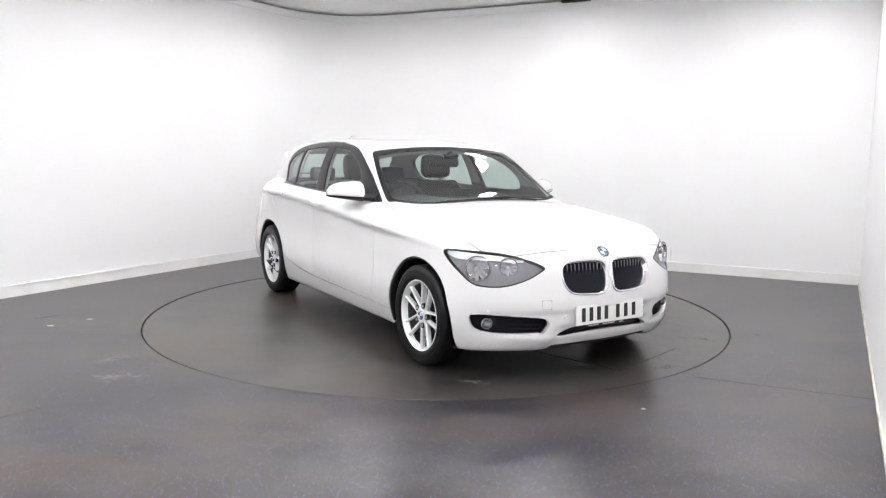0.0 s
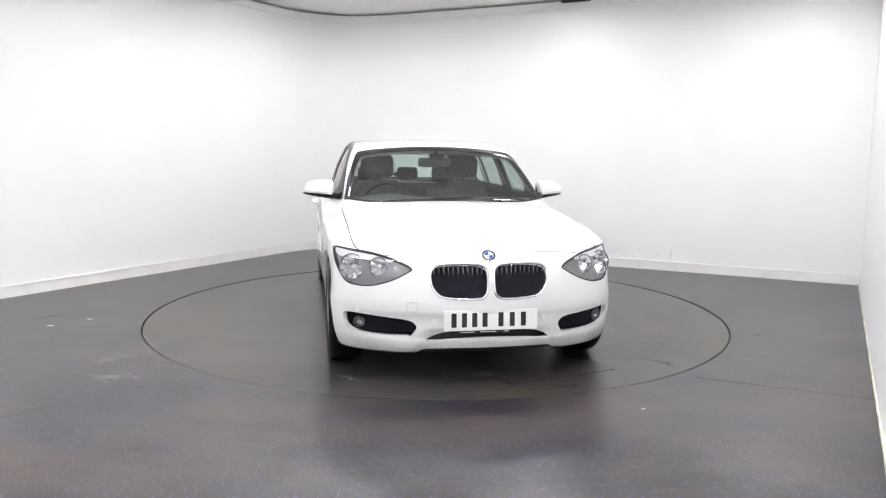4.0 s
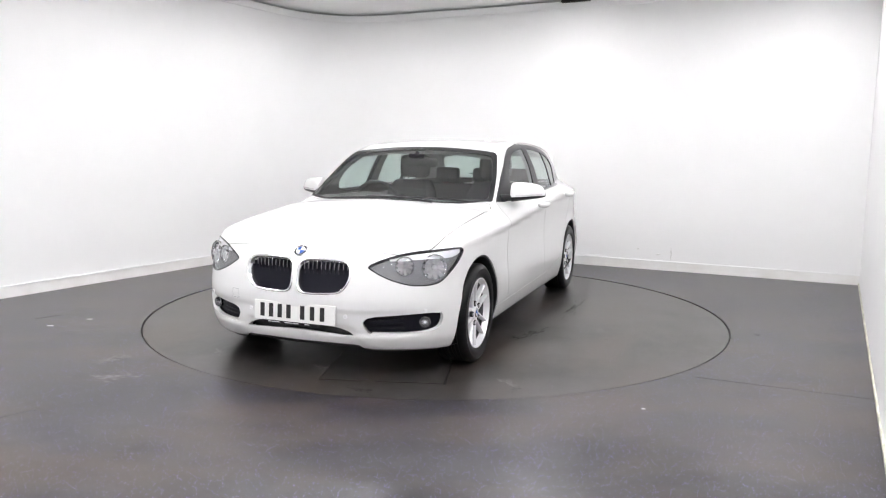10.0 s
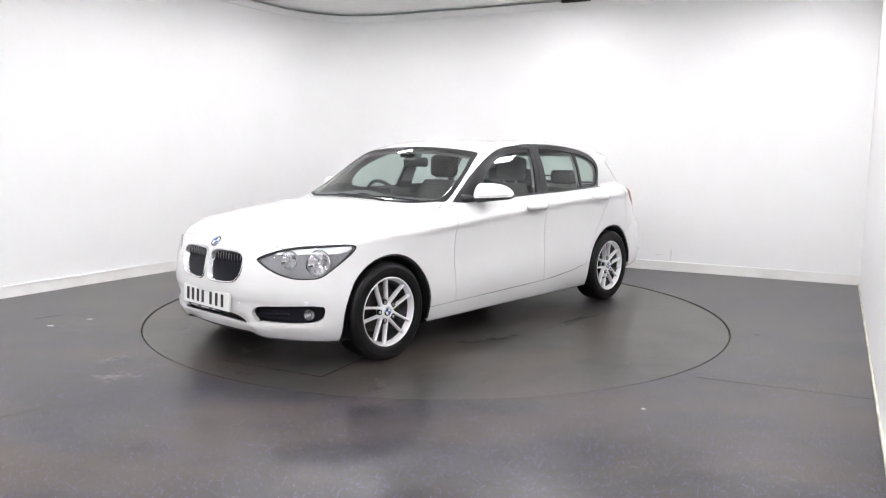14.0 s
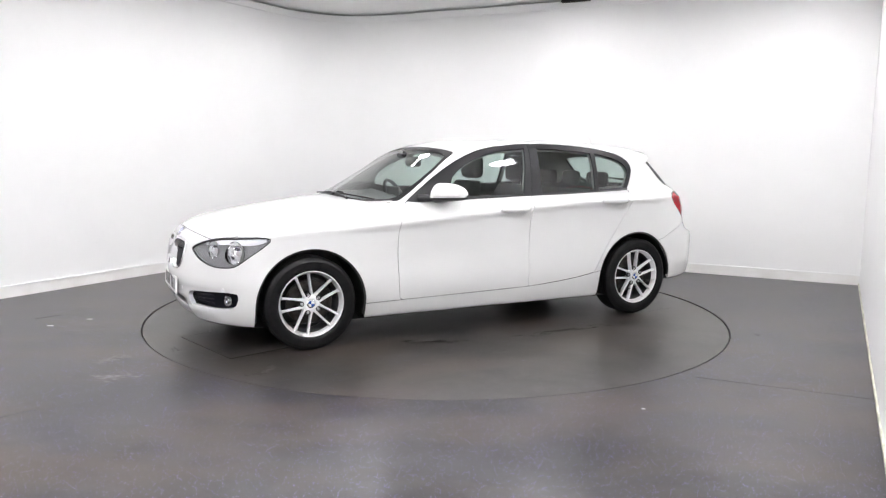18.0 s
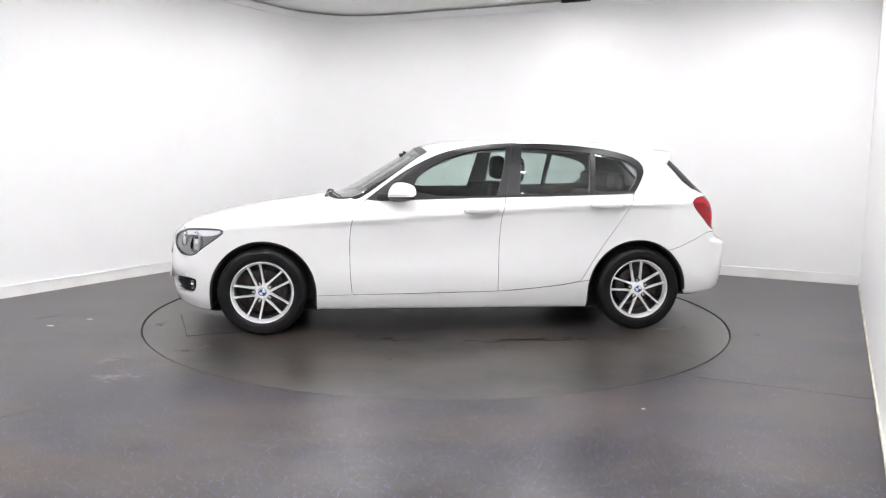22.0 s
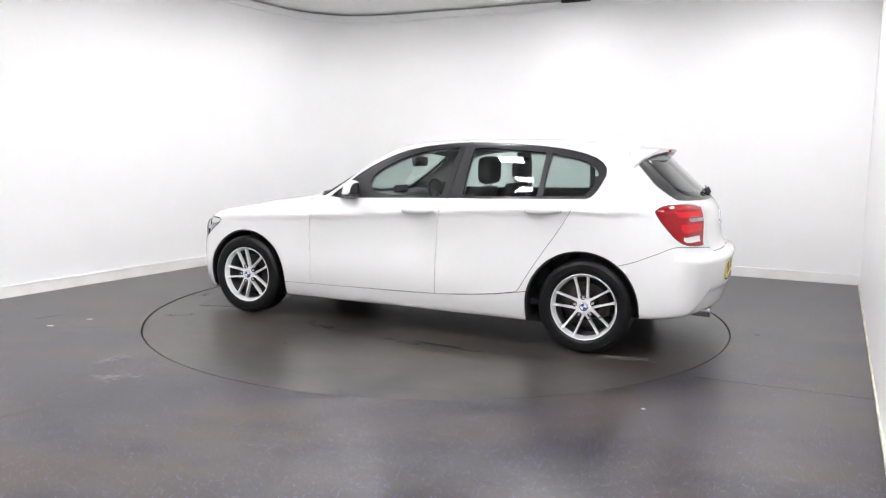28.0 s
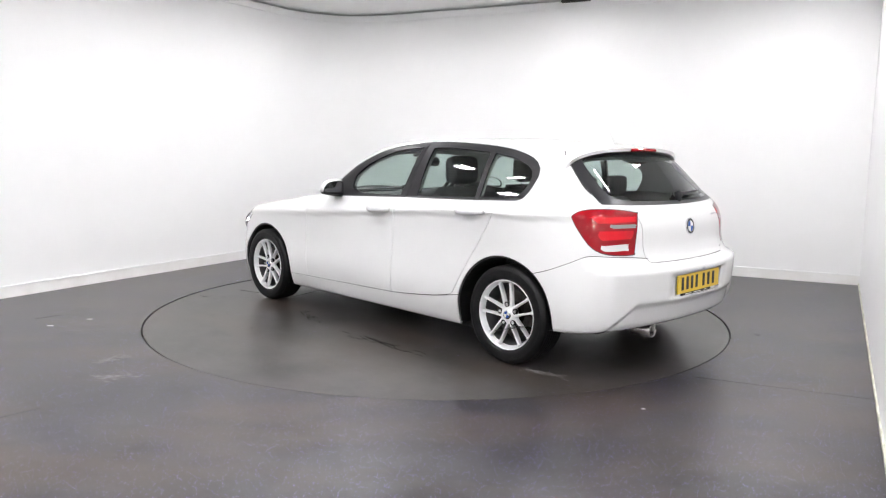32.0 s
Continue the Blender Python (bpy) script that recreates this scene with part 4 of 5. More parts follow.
@functools.lru_cache(None)
def top_at(x, y, out=0.0):
    return meet((x, abs(y), 0.6), (0, 0, 1), -1 if y < 0 else 1, out)


def facing(p, n, up=Vector((0, 0, 1))):
    """A pose at p whose local z runs along n and whose local y points up."""
    z = n.normalized()
    x = up.cross(z).normalized()
    m = Matrix((x, z.cross(x), z)).transposed().to_4x4()
    m.translation = p
    return m


# ---- the car's skin panels ----
car = tagged(new("car"), "white five-door hatchback car parked on the turntable", "car")
skin_mesh("shell", ["shell"], M_PAINT, car, both=True, label="white painted roof, pillars and rear quarters")
BONNET_OB = skin_mesh("bonnet", ["bonnet"], M_PAINT, car, both=True)
BUMPER_F = skin_mesh("front_bumper", ["front_bumper"], M_PAINT, car, both=True, rim=0.03)
BUMPER_R = skin_mesh("rear_bumper", ["rear_bumper"], M_PAINT, car, both=True, rim=0.03)
TAILGATE_OB = skin_mesh("tailgate", ["tailgate"], M_PAINT, car, both=True)
# sunken strips behind the shut gaps, their grey stands in for shade
skin_mesh("shut_gap_shade", ["seam"], M_SEAM, car, both=True, inset=0.005, rim=0, label="dark strips in the panel gaps, coloured as their shade")
skin_mesh("plate_recess", ["plate_recess"], M_PAINT, BUMPER_R, both=True, inset=0.026, rim=0)
skin_mesh("underbody", ["under"], M_PLASTIC, car, both=True, rim=0)
skin_mesh("windscreen_surround", ["screen_edge"], M_FRIT, car, both=True, label="black border of the windscreen")
for ob in (skin_mesh("windscreen", ["windscreen"], M_SCREEN, car, both=True, rim=0), skin_mesh("rear_screen", ["rear_screen"], M_GLASS_REAR, TAILGATE_OB, both=True, rim=0)):
    ob.visible_shadow = False
skin_mesh("rear_screen_surround", ["rear_screen_edge"], M_BLACK, TAILGATE_OB, both=True)
skin_mesh("underlip_shade", ["underlip_shade"], M_PLASTIC, BUMPER_F, both=True, rim=0.03, inset=0.012, label="black band below the bumper, coloured as the shadow there")
skin_mesh("lower_intake", ["intake"], M_PLASTIC, BUMPER_F, both=True, rim=0, inset=0.05, label="narrow black lower air intake")

# ---- cabin lining inside the skin ----
LINED = ["shell", "front_door", "rear_door", "pillar_trim", "front_frame", "rear_frame", "seam", "tailgate", "screen_edge", "rear_screen_edge", "sill", "tail_light"]
cabin_zone = lambda m, n: (m[:, 0] > -1.98) & (m[:, 0] < 0.95) & (m[:, 2] > 0.24)
skin_mesh("headlining", LINED, M_HEADLINER, car, both=True, inset=0.035, rim=0, where=lambda m, n: cabin_zone(m, n) & (m[:, 2] > 1.02), label="light grey roof lining and pillar trim")
skin_mesh("cabin_lining", LINED, M_CABIN, car, both=True, inset=0.035, rim=0, where=lambda m, n: cabin_zone(m, n) & (m[:, 2] <= 1.02), label="dark door cards and side trim")


# ---- doors and their fittings ----
def handle(parent, x, z, side):
    """A pull bar bowed out over a shallow dish."""
    p0, n = side_at(x, z, 0.0, side)
    bm = bmesh.new()
    pts, k = [], 12
    for i in range(k + 1):
        t = i / k * 2 - 1
        q, _ = side_at(x + t * 0.120, z - 0.003 * t, 0.0, side)
        pts.append(q + Vector((0, side * (0.004 + 0.034 * (1 - abs(t) ** 2.6)), 0)))
    rings = tube(bm, pts, 0.0215, 10, [0.55 + 0.45 * (1 - abs(i / k * 2 - 1) ** 3) for i in range(k + 1)])
    for v in bm.verts:
        v.co.z = z + (v.co.z - z) * 1.15
    bar = part("handle", bm, M_PAINT, parent, smooth=True)
    bm = bmesh.new()
    lathe(bm, [(0.0, 0.0012), (0.03, 0.0016), (0.038, 0.0006)], 20, facing(p0, n) @ Matrix.Diagonal((1.5, 0.75, 1, 1)))
    part("dish", bm, M_PAINT, parent, smooth=True)
    return bar


def door_mirror(parent, side):
    """A domed cap over a flat black foot, its glass looking back."""
    base, n = side_at(0.53, 0.955, 0.0, side)
    back = 0.352

    def section(t, k=1.0):
        """Half outline at t from the inner to the outer end: the domed top from the glass to the nose."""
        long = 0.132 * (1 - 0.55 * t ** 1.6) * k
        zb = 0.962 + 0.012 * t
        h = 0.104 * (1 - 0.10 * t - 0.42 * t ** 4) * k
        y = 0.776 + 0.222 * t
        pts = []
        for i in range(13):
            f = i / 12
            f = 1 - (1 - f) ** 1.6
            z = h * (1 - 0.13 * ((0.36 - f) / 0.36) ** 2) if f < 0.36 else h * max(0.0, 1 - ((f - 0.36) / 0.64) ** 2.3) ** 0.52
            pts.append(Vector((back - 0.055 * t + long * f, side * y, zb + z)))
        return pts, Vector((back - 0.055 * t, side * y, zb))
    cuts = [(0.0, 0.80), (0.02, 0.94), (0.06, 1.0), (0.2, 1.0), (0.35, 1.0), (0.5, 1.0), (0.65, 1.0), (0.78, 1.0), (0.88, 0.96), (0.94, 0.86), (0.98, 0.68), (1.0, 0.42)]
    bm = bmesh.new()
    loops = []
    for t, k in cuts:
        pts, heel = section(t, k)
        loops.append([bm.verts.new(q) for q in pts])
    for a, b in zip(loops, loops[1:]):
        for i in range(12):
            bm.faces.new((a[i], a[i + 1], b[i + 1], b[i]))
    bm.faces.new(loops[0])
    bm.faces.new(loops[-1][::-1])
    bmesh.ops.recalc_face_normals(bm, faces=bm.faces[:])
    part("mirror_housing", bm, M_PAINT, parent, "white painted mirror cap", smooth=True).data.set_sharp_from_angle(angle=radians(50))
    # the foot: a shallow black tray that thins outwards, and the arm to the door
    bm = bmesh.new()
    loops = []
    for t, k in cuts:
        pts, heel = section(t, k)
        x0, x1 = heel.x, pts[-1].x
        drop = 0.034 * (1 - 0.55 * t) * k
        loops.append([bm.verts.new((x, heel.y, heel.z + dz)) for x, dz in ((x0, 0.0), (x1 + 0.002, 0.0), (x1 - 0.004, -0.4 * drop), (x0 + 0.7 * (x1 - x0), -drop), (x0 + 0.15 * (x1 - x0), -drop), (x0, -0.5 * drop))])
    for a, b in zip(loops, loops[1:]):
        for i in range(6):
            bm.faces.new((a[i], a[(i + 1) % 6], b[(i + 1) % 6], b[i]))
    bm.faces.new(loops[0])
    bm.faces.new(loops[-1][::-1])
    bmesh.ops.recalc_face_normals(bm, faces=bm.faces[:])
    tube(bm, [base + Vector((0.0, -side * 0.01, 0.0)), base + Vector((-0.03, side * 0.03, 0.006)), Vector((0.43, side * 0.785, 0.955)), Vector((0.40, side * 0.82, 0.954))], 0.020, 10, [1.6, 1.3, 1.0, 0.9])
    part("mirror_foot", bm, M_BLACK, parent, "black mirror base and arm", smooth=True).data.set_sharp_from_angle(angle=radians(40))
    # the frame round the glass, and the glass set in it
    heights = [(section(t, k)[1], section(t, k)[0][0]) for t, k in cuts]
    outline = [h + Vector((0, 0, 0.001)) for h, _ in heights] + [q for _, q in heights[::-1]]
    mid_q = sum(outline, Vector()) / len(outline)
    bm = bmesh.new()
    loops = [[bm.verts.new(mid_q + (q - mid_q) * f + Vector((dx, 0, 0))) for q in outline] for f, dx in ((1.0, 0.002), (0.97, -0.004), (0.90, -0.004), (0.89, 0.006))]
    for a, b in zip(loops, loops[1:]):
        for i in range(len(a)):
            j = (i + 1) % len(a)
            bm.faces.new((a[i], a[j], b[j], b[i]))
    bmesh.ops.recalc_face_normals(bm, faces=bm.faces[:])
    part("mirror_rim", bm, M_BLACK, parent)
    bm = bmesh.new()
    bm.faces.new([bm.verts.new(mid_q + (q - mid_q) * 0.895 + Vector((0.003, 0, 0))) for q in outline])
    part("mirror_glass", bm, M_CHROME, parent)
    bm = bmesh.new()
    tube(bm, [section(t, k)[0][-1] + Vector((0.001, 0, 0.010)) for t, k in cuts[3:-2]], 0.0042, 6)
    part("indicator", bm, M_CLEAR_LENS, parent, "slim clear indicator strip")


for side in (1, -1):
    skin_mesh("front_wing", ["front_wing"], M_PAINT, car, side)
    skin_mesh("sill", ["sill"], M_PAINT, car, side, rim=0.03)
    door = skin_mesh("front_door", ["front_door"], M_PAINT, car, side)
    skin_mesh("window_frame", ["front_frame"], M_BLACK, door, side, label="black window frame")
    skin_mesh("window", ["front_window"], M_GLASS, door, side, rim=0, inset=0.004).visible_shadow = False
    handle(door, -0.17, 0.877, side)
    door_mirror(door, side)
    door = skin_mesh("rear_door", ["rear_door"], M_PAINT, car, side)
    skin_mesh("window_frame", ["rear_frame"], M_BLACK, door, side, label="black window frame")
    skin_mesh("window", ["rear_window"], M_GLASS_REAR, door, side, rim=0, inset=0.004).visible_shadow = False
    skin_mesh("quarter_window", ["quarter_window"], M_GLASS_REAR, door, side, rim=0, inset=0.004).visible_shadow = False
    handle(door, -1.07, 0.918, side)
    skin_mesh("pillar_trim", ["pillar_trim"], M_BLACK, car, side)


# ---- lamps ----
def bowl(parent, p, r, depth, way, name="reflector", n=11):
    """A bright bowl with its bulb and a fluted inner ring, opening along way."""
    m = facing(p, way)
    bm = bmesh.new()
    lathe(bm, [(r * 1.06, 0.004), (r, 0.006), (r * 0.97, -0.002), (r * 0.80, -depth * 0.45), (r * 0.5, -depth * 0.8), (r * 0.22, -depth), (0.0001, -depth)], n, m)
    ref = part(name, bm, M_REFLECTOR, parent, "chrome reflector bowl", smooth=False)
    bm = bmesh.new()
    lathe(bm, [(r * 1.09, -0.004), (r * 1.09, 0.007), (r * 1.06, 0.009), (r * 1.03, 0.006), (r * 1.03, -0.004)], 32, m)
    part("bezel", bm, M_LAMP_GREY, parent, "grey ring round the reflector", smooth=True)
    bm = bmesh.new()
    lathe(bm, [(r * 0.24, -depth * 0.9), (r * 0.24, -depth * 0.35), (r * 0.14, -depth * 0.2), (0.0001, -depth * 0.18)], 14, m)
    part("bulb", bm, M_CLEAR_LENS, parent, smooth=True)


for side in (1, -1):
    lamp = skin_mesh("headlight", ["headlight"], M_BLACK, car, side, label="grey headlight with two round reflectors behind a clear lens")
    skin_mesh("brow", ["headlight_brow"], M_WHITE, lamp, side, inset=0.012, rim=0, label="white strip along the top of the lamp")
    skin_mesh("housing", ["headlight_body"], M_LAMP_GREY, lamp, side, inset=0.020, rim=0, label="grey lamp housing")
    skin_mesh("lens", ["headlight_body", "headlight_brow", "headlight_hole"], M_LENS, lamp, side, inset=0.001, rim=0).visible_shadow = False
    way = Vector((0.90, side * 0.42, 0.06))
    for at, rad in LAMPS:
        bowl(lamp, Vector((at[0], side * at[1], at[2])) - way.normalized() * 0.022, rad * 1.03, rad * 0.9, way)
    lamp = skin_mesh("tail_light", ["tail_light"], M_RED_DARK, car, side, label="red tail light with light bars and a clear reversing lens")
    skin_mesh("lens_edge", ["tail_rim"], M_BLACK, lamp, side, inset=0.001, rim=0.006, label="black lamp edge")
    skin_mesh("light_bar", ["tail_bar"], M_RED, lamp, side, inset=-0.001, rim=0.006)
    skin_mesh("light_bar", ["tail_low_bar"], M_RED, lamp, side, inset=-0.001, rim=0.006)
    skin_mesh("reversing_lens", ["tail_reverse"], M_CLEAR_LENS, lamp, side, inset=-0.001, rim=0.006)
    skin_mesh("indicator_strip", ["tail_strip"], M_LAMP_GREY, lamp, side, inset=-0.001, rim=0.006)
    rec = skin_mesh("fog_recess", ["fog_recess"], M_NAVY, car, side, inset=0.046, rim=0, label="black plastic fog lamp recess")
    for k in range(4):
        bm = bmesh.new()
        z = 0.305 + 0.022 * k
        tube(bm, [nose_at(side * (0.43 + 0.026 * j), z + 0.003 * j * (k / 3), -0.036)[0] for j in range(8)], 0.004, 5)
        part("slat", bm, M_NAVY, rec)
    q, n = nose_at(side * 0.708, 0.338, -0.020)
    m = facing(q, (n + Vector((2.2, 0, 0))).normalized())
    bm = bmesh.new()
    lathe(bm, [(0.032, -0.02), (0.032, 0.001), (0.031, 0.003), (0.030, 0.002), (0.027, -0.008), (0.015, -0.02), (0.0001, -0.024)], 14, m)
    fog = part("fog_lamp", bm, M_FOG, rec, "round chrome fog lamp", smooth=True)
    bm = bmesh.new()
    lathe(bm, [(0.029, 0.004), (0.024, 0.010), (0.013, 0.014), (0.0001, 0.015)], 20, m)
    fl = part("fog_lens", bm, M_LENS, rec, smooth=True)
    fl.visible_shadow = False

    # kidney grille: chrome ring, recessed back and upright slats
    g = skin_mesh("grille", ["kidney"], M_NAVY, car, side, inset=0.034, rim=0, label="kidney-shaped black grille with a chrome ring")
    bm = bmesh.new()
    ring = [nose_at(side * (0.174 + (y - 0.174) * 0.965), 0.583 + (z - 0.583) * 0.945, 0.003)[0] for y, z in KIDNEY]
    ring2 = [nose_at(side * (0.174 + (y - 0.174) * 1.045), 0.583 + (z - 0.583) * 1.075, 0.001)[0] for y, z in KIDNEY]
    ring3 = [nose_at(side * (0.174 + (y - 0.174) * 0.955), 0.583 + (z - 0.583) * 0.93, -0.045)[0] for y, z in KIDNEY]
    ring1 = [nose_at(side * (0.174 + (y - 0.174) * 1.02), 0.583 + (z - 0.583) * 1.03, 0.009)[0] for y, z in KIDNEY]
    loops = [[bm.verts.new(q) for q in r] for r in (ring2, ring1, ring, ring3)]
    for a, b in zip(loops, loops[1:]):
        for i in range(len(a)):
            j = (i + 1) % len(a)
            bm.faces.new((a[i], a[j], b[j], b[i]))
    bmesh.ops.recalc_face_normals(bm, faces=bm.faces[:])
    part("chrome_ring", bm, M_CHROME, g, smooth=True)
    kid = poly_dist(KIDNEY)
    for k in range(11):
        y = 0.044 + 0.0262 * k
        zs = np.linspace(0.47, 0.70, 120)
        inside = zs[kid(np.full(120, y), zs) < -0.002]
        if len(inside) < 5:
            continue
        z0, z1 = inside[0], inside[-1]
        bm = bmesh.new()
        front, back = [], []
        for f in (0.0, 0.3, 0.6, 0.85, 1.0):
            z = z0 + (z1 - z0) * f
            q, _ = nose_at(side * y, z, -0.012 - 0.055 * (1 - f))
            front.append(q)
        for a, b in zip(front, front[1:]):
            vs = [bm.verts.new(q) for q in (a + Vector((0, -0.0035, 0)), a + Vector((0, 0.0035, 0)), b + Vector((0, 0.0035, 0)), b + Vector((0, -0.0035, 0)))]
            bm.faces.new(vs)
            for w in (-0.0035, 0.0035):
                bm.faces.new([bm.verts.new(q) for q in (a + Vector((0, w, 0)), b + Vector((0, w, 0)), b + Vector((-0.03, w, 0)), a + Vector((-0.03, w, 0)))])
        bmesh.ops.recalc_face_normals(bm, faces=bm.faces[:])
        part("slat", bm, M_GRAPHITE, g)
        bm = bmesh.new()
        tip = [nose_at(side * y, z0 + (z1 - z0) * f, -0.008 - 0.055 * (1 - f))[0] for f in (0.74, 0.84, 0.95)]
        tube(bm, tip, 0.0032, 4, [0.4, 0.9, 1.0])
        part("slat_tip", bm, M_TIP, g, "satin silver upper end of the slat")


# ---- badges, plates, sensors ----
def badge(parent, p, n, r):
    m = facing(p, n)
    bm = bmesh.new()
    lathe(bm, [(r, -0.004), (r, 0.003), (r * 0.96, 0.005), (r * 0.92, 0.004), (r * 0.90, 0.002), (r * 0.68, 0.003), (r * 0.66, 0.004), (r * 0.62, 0.003), (0.0001, 0.003)], 32, m)
    base = part("badge", bm, M_CHROME, parent, "round quartered badge in blue and white", smooth=True)
    bm = bmesh.new()
    lathe(bm, [(r * 0.91, 0.0042), (r * 0.69, 0.0042)], 32, m)
    bmesh.ops.recalc_face_normals(bm, faces=bm.faces[:])
    part("band", bm, M_INK, base)
    for k in range(4):
        bm = bmesh.new()
        c = bm.verts.new((0, 0, 0.0045))
        arc = [bm.verts.new((r * 0.62 * math.cos(math.pi / 2 * (k + j / 6)), r * 0.62 * math.sin(math.pi / 2 * (k + j / 6)), 0.0045)) for j in range(7)]
        for a, b in zip(arc, arc[1:]):
            bm.faces.new((c, a, b))
        bmesh.ops.transform(bm, matrix=m, verts=bm.verts[:])
        part("quarter", bm, M_BLUE if k % 2 else M_WHITE, base)


badge(car, *nose_at(0.0, 0.718, 0.002), 0.041)
badge(car, *tail_at(0.0, 0.850, 0.002), 0.050)


def number_plate(parent, p, n, mat, name_label, up):
    m = facing(p, n, up)
    bm = bmesh.new()
    box(bm, (-0.26, -0.0555, -0.006), (0.26, 0.0555, 0.004), 0.003)
    bmesh.ops.transform(bm, matrix=m, verts=bm.verts[:])
    plate = part("number_plate", bm, mat, parent, name_label)
    xs = [-0.205, -0.148, -0.091, -0.034, 0.055, 0.118, 0.181]
    for x in xs:
        bm = bmesh.new()
        box(bm, (x - 0.014, -0.036, 0.0042), (x + 0.014, 0.041, 0.0052))
        bmesh.ops.transform(bm, matrix=m, verts=bm.verts[:])
        part("bar", bm, M_INK, plate)
    bm = bmesh.new()
    box(bm, (-0.20, -0.071, -0.012), (0.16, -0.054, 0.001), 0.002)
    bmesh.ops.transform(bm, matrix=m, verts=bm.verts[:])
    part("plate_holder", bm, M_BLACK, plate)
    for x0, x1 in ((-0.17, -0.09), (-0.06, 0.03), (0.07, 0.10)):
        bm = bmesh.new()
        box(bm, (x0, -0.065, 0.0012), (x1, -0.061, 0.0022))
        bmesh.ops.transform(bm, matrix=m, verts=bm.verts[:])
        part("bar", bm, M_WHITE, plate)


q, _ = nose_at(0.0, 0.380, 0.006)
number_plate(car, q, Vector((1, 0, 0.05)), M_PLATE_W, "white front number plate with black bars", Vector((0, 0, 1)))
q, _ = tail_at(0.0, 0.524, -0.013)
number_plate(car, q, Vector((-1, 0, 0.02)), M_PLATE_Y, "yellow rear number plate with black bars", Vector((0, 0, 1)))
for y, z in ((0.306, 0.376), (0.706, 0.408), (-0.306, 0.376), (-0.706, 0.408)):
    bm = bmesh.new()
    lathe(bm, [(0.0125, -0.003), (0.0125, 0.0008), (0.0105, 0.0016), (0.0095, 0.0006), (0.0085, 0.0014), (0.0001, 0.0016)], 16, facing(*nose_at(y, z, 0.0005)))
    part("parking_sensor", bm, M_WHITE, BUMPER_F)
bm = bmesh.new()
for (y0, z0), (y1, z1) in (((-0.452, 0.425), (-0.398, 0.425)), ((-0.398, 0.425), (-0.398, 0.475)), ((-0.398, 0.475), (-0.452, 0.475)), ((-0.452, 0.475), (-0.452, 0.425))):
    tube(bm, [nose_at(y0, z0, 0.0)[0], nose_at(y1, z1, 0.0)[0]], 0.0012, 5)
part("tow_eye_cover", bm, M_LAMP_GREY, BUMPER_F, "square tow eye cover outline")

# boot lettering, unreadable: two small raised bars
for y0, y1 in ((-0.44, -0.36), (-0.352, -0.335)):
    bm = bmesh.new()
    tube(bm, [tail_at(y0, 0.905, 0.002)[0], tail_at(y1, 0.905, 0.002)[0]], 0.006, 4)
    part("bar", bm, M_CHROME, TAILGATE_OB)

# ---- exhaust, antenna, spoiler, wipers ----
bm = bmesh.new()
lathe(bm, [(0.036, 0.02), (0.036, 0.128), (0.039, 0.132), (0.042, 0.128), (0.042, 0.0)], 24, Matrix.Translation((-1.945, 0.385, 0.266)) @ Matrix.Rotation(radians(-91), 4, "Y"))
ex = part("exhaust_pipe", bm, M_PIPE, car, "round chrome exhaust tailpipe", smooth=True)
bm = bmesh.new()
lathe(bm, [(0.0001, 0.06), (0.0355, 0.06)], 24, Matrix.Translation((-1.945, 0.385, 0.266)) @ Matrix.Rotation(radians(-91), 4, "Y"))
part("bore", bm, M_INK, ex)

bm = bmesh.new()
rows = []
for i in range(9):
    t = i / 8
    x = -1.27 - 0.24 * t
    h = 0.075 * math.sin(math.pi * min(1, t * 0.62 + 0.02)) ** 1.4 if t < 0.96 else 0.004
    w = 0.032 * math.sin(math.pi * (0.12 + 0.62 * t))
    z = top_at(x, 0.0)[0].z - 0.003
    rows.append([bm.verts.new((x, y * w, z + h * (1 - abs(y) ** 2.2))) for y in (-1, -0.75, -0.4, 0, 0.4, 0.75, 1)])
for a, b in zip(rows, rows[1:]):
    for j in range(6):
        bm.faces.new((a[j], b[j], b[j + 1], a[j + 1]))
bm.faces.new(rows[-1])
bm.faces.new(rows[0][::-1])
bmesh.ops.recalc_face_normals(bm, faces=bm.faces[:])
part("antenna_fin", bm, M_PAINT, car, "white shark-fin roof antenna", smooth=True)

bm = bmesh.new()
rows, under = [], []
ys = np.linspace(-0.615, 0.615, 45)
roof_z = [top_at(-1.56, float(y))[0].z for y in ys]
for i in range(9):
    t = i / 8
    line, lo = [], []
    for y, zr in zip(ys, roof_z):
        f = abs(y) / 0.615
        x0, x1 = -1.56, -1.738 + 0.085 * f ** 2 + 0.03 * f ** 8
        x = x0 + (x1 - x0) * t
        z = zr + 0.0015 + (1.316 - 0.035 * f * f - 0.045 * f ** 8 - zr) * t
        line.append(bm.verts.new((x, y, z)))
        lo.append(bm.verts.new((x + 0.006 * t, y * 0.995, z - (0.030 + 0.012 * math.sin(math.pi * t)) * (1 - 0.35 * t))))
    rows.append(line)
    under.append(lo)
for grid, flip in ((rows, False), (under, True)):
    for a, b in zip(grid, grid[1:]):
        for j in range(len(ys) - 1):
            f = (a[j], a[j + 1], b[j + 1], b[j])
            bm.faces.new(f if not flip else f[::-1])
for j in range(len(ys) - 1):
    bm.faces.new((rows[-1][j], rows[-1][j + 1], under[-1][j + 1], under[-1][j]))
    bm.faces.new((rows[0][j], under[0][j], under[0][j + 1], rows[0][j + 1]))
for j in (0, -1):
    for i in range(8):
        bm.faces.new((rows[i][j], rows[i + 1][j], under[i + 1][j], under[i][j]))
bmesh.ops.recalc_face_normals(bm, faces=bm.faces[:])
back_edge = [v.co.copy() for v in rows[-1]]
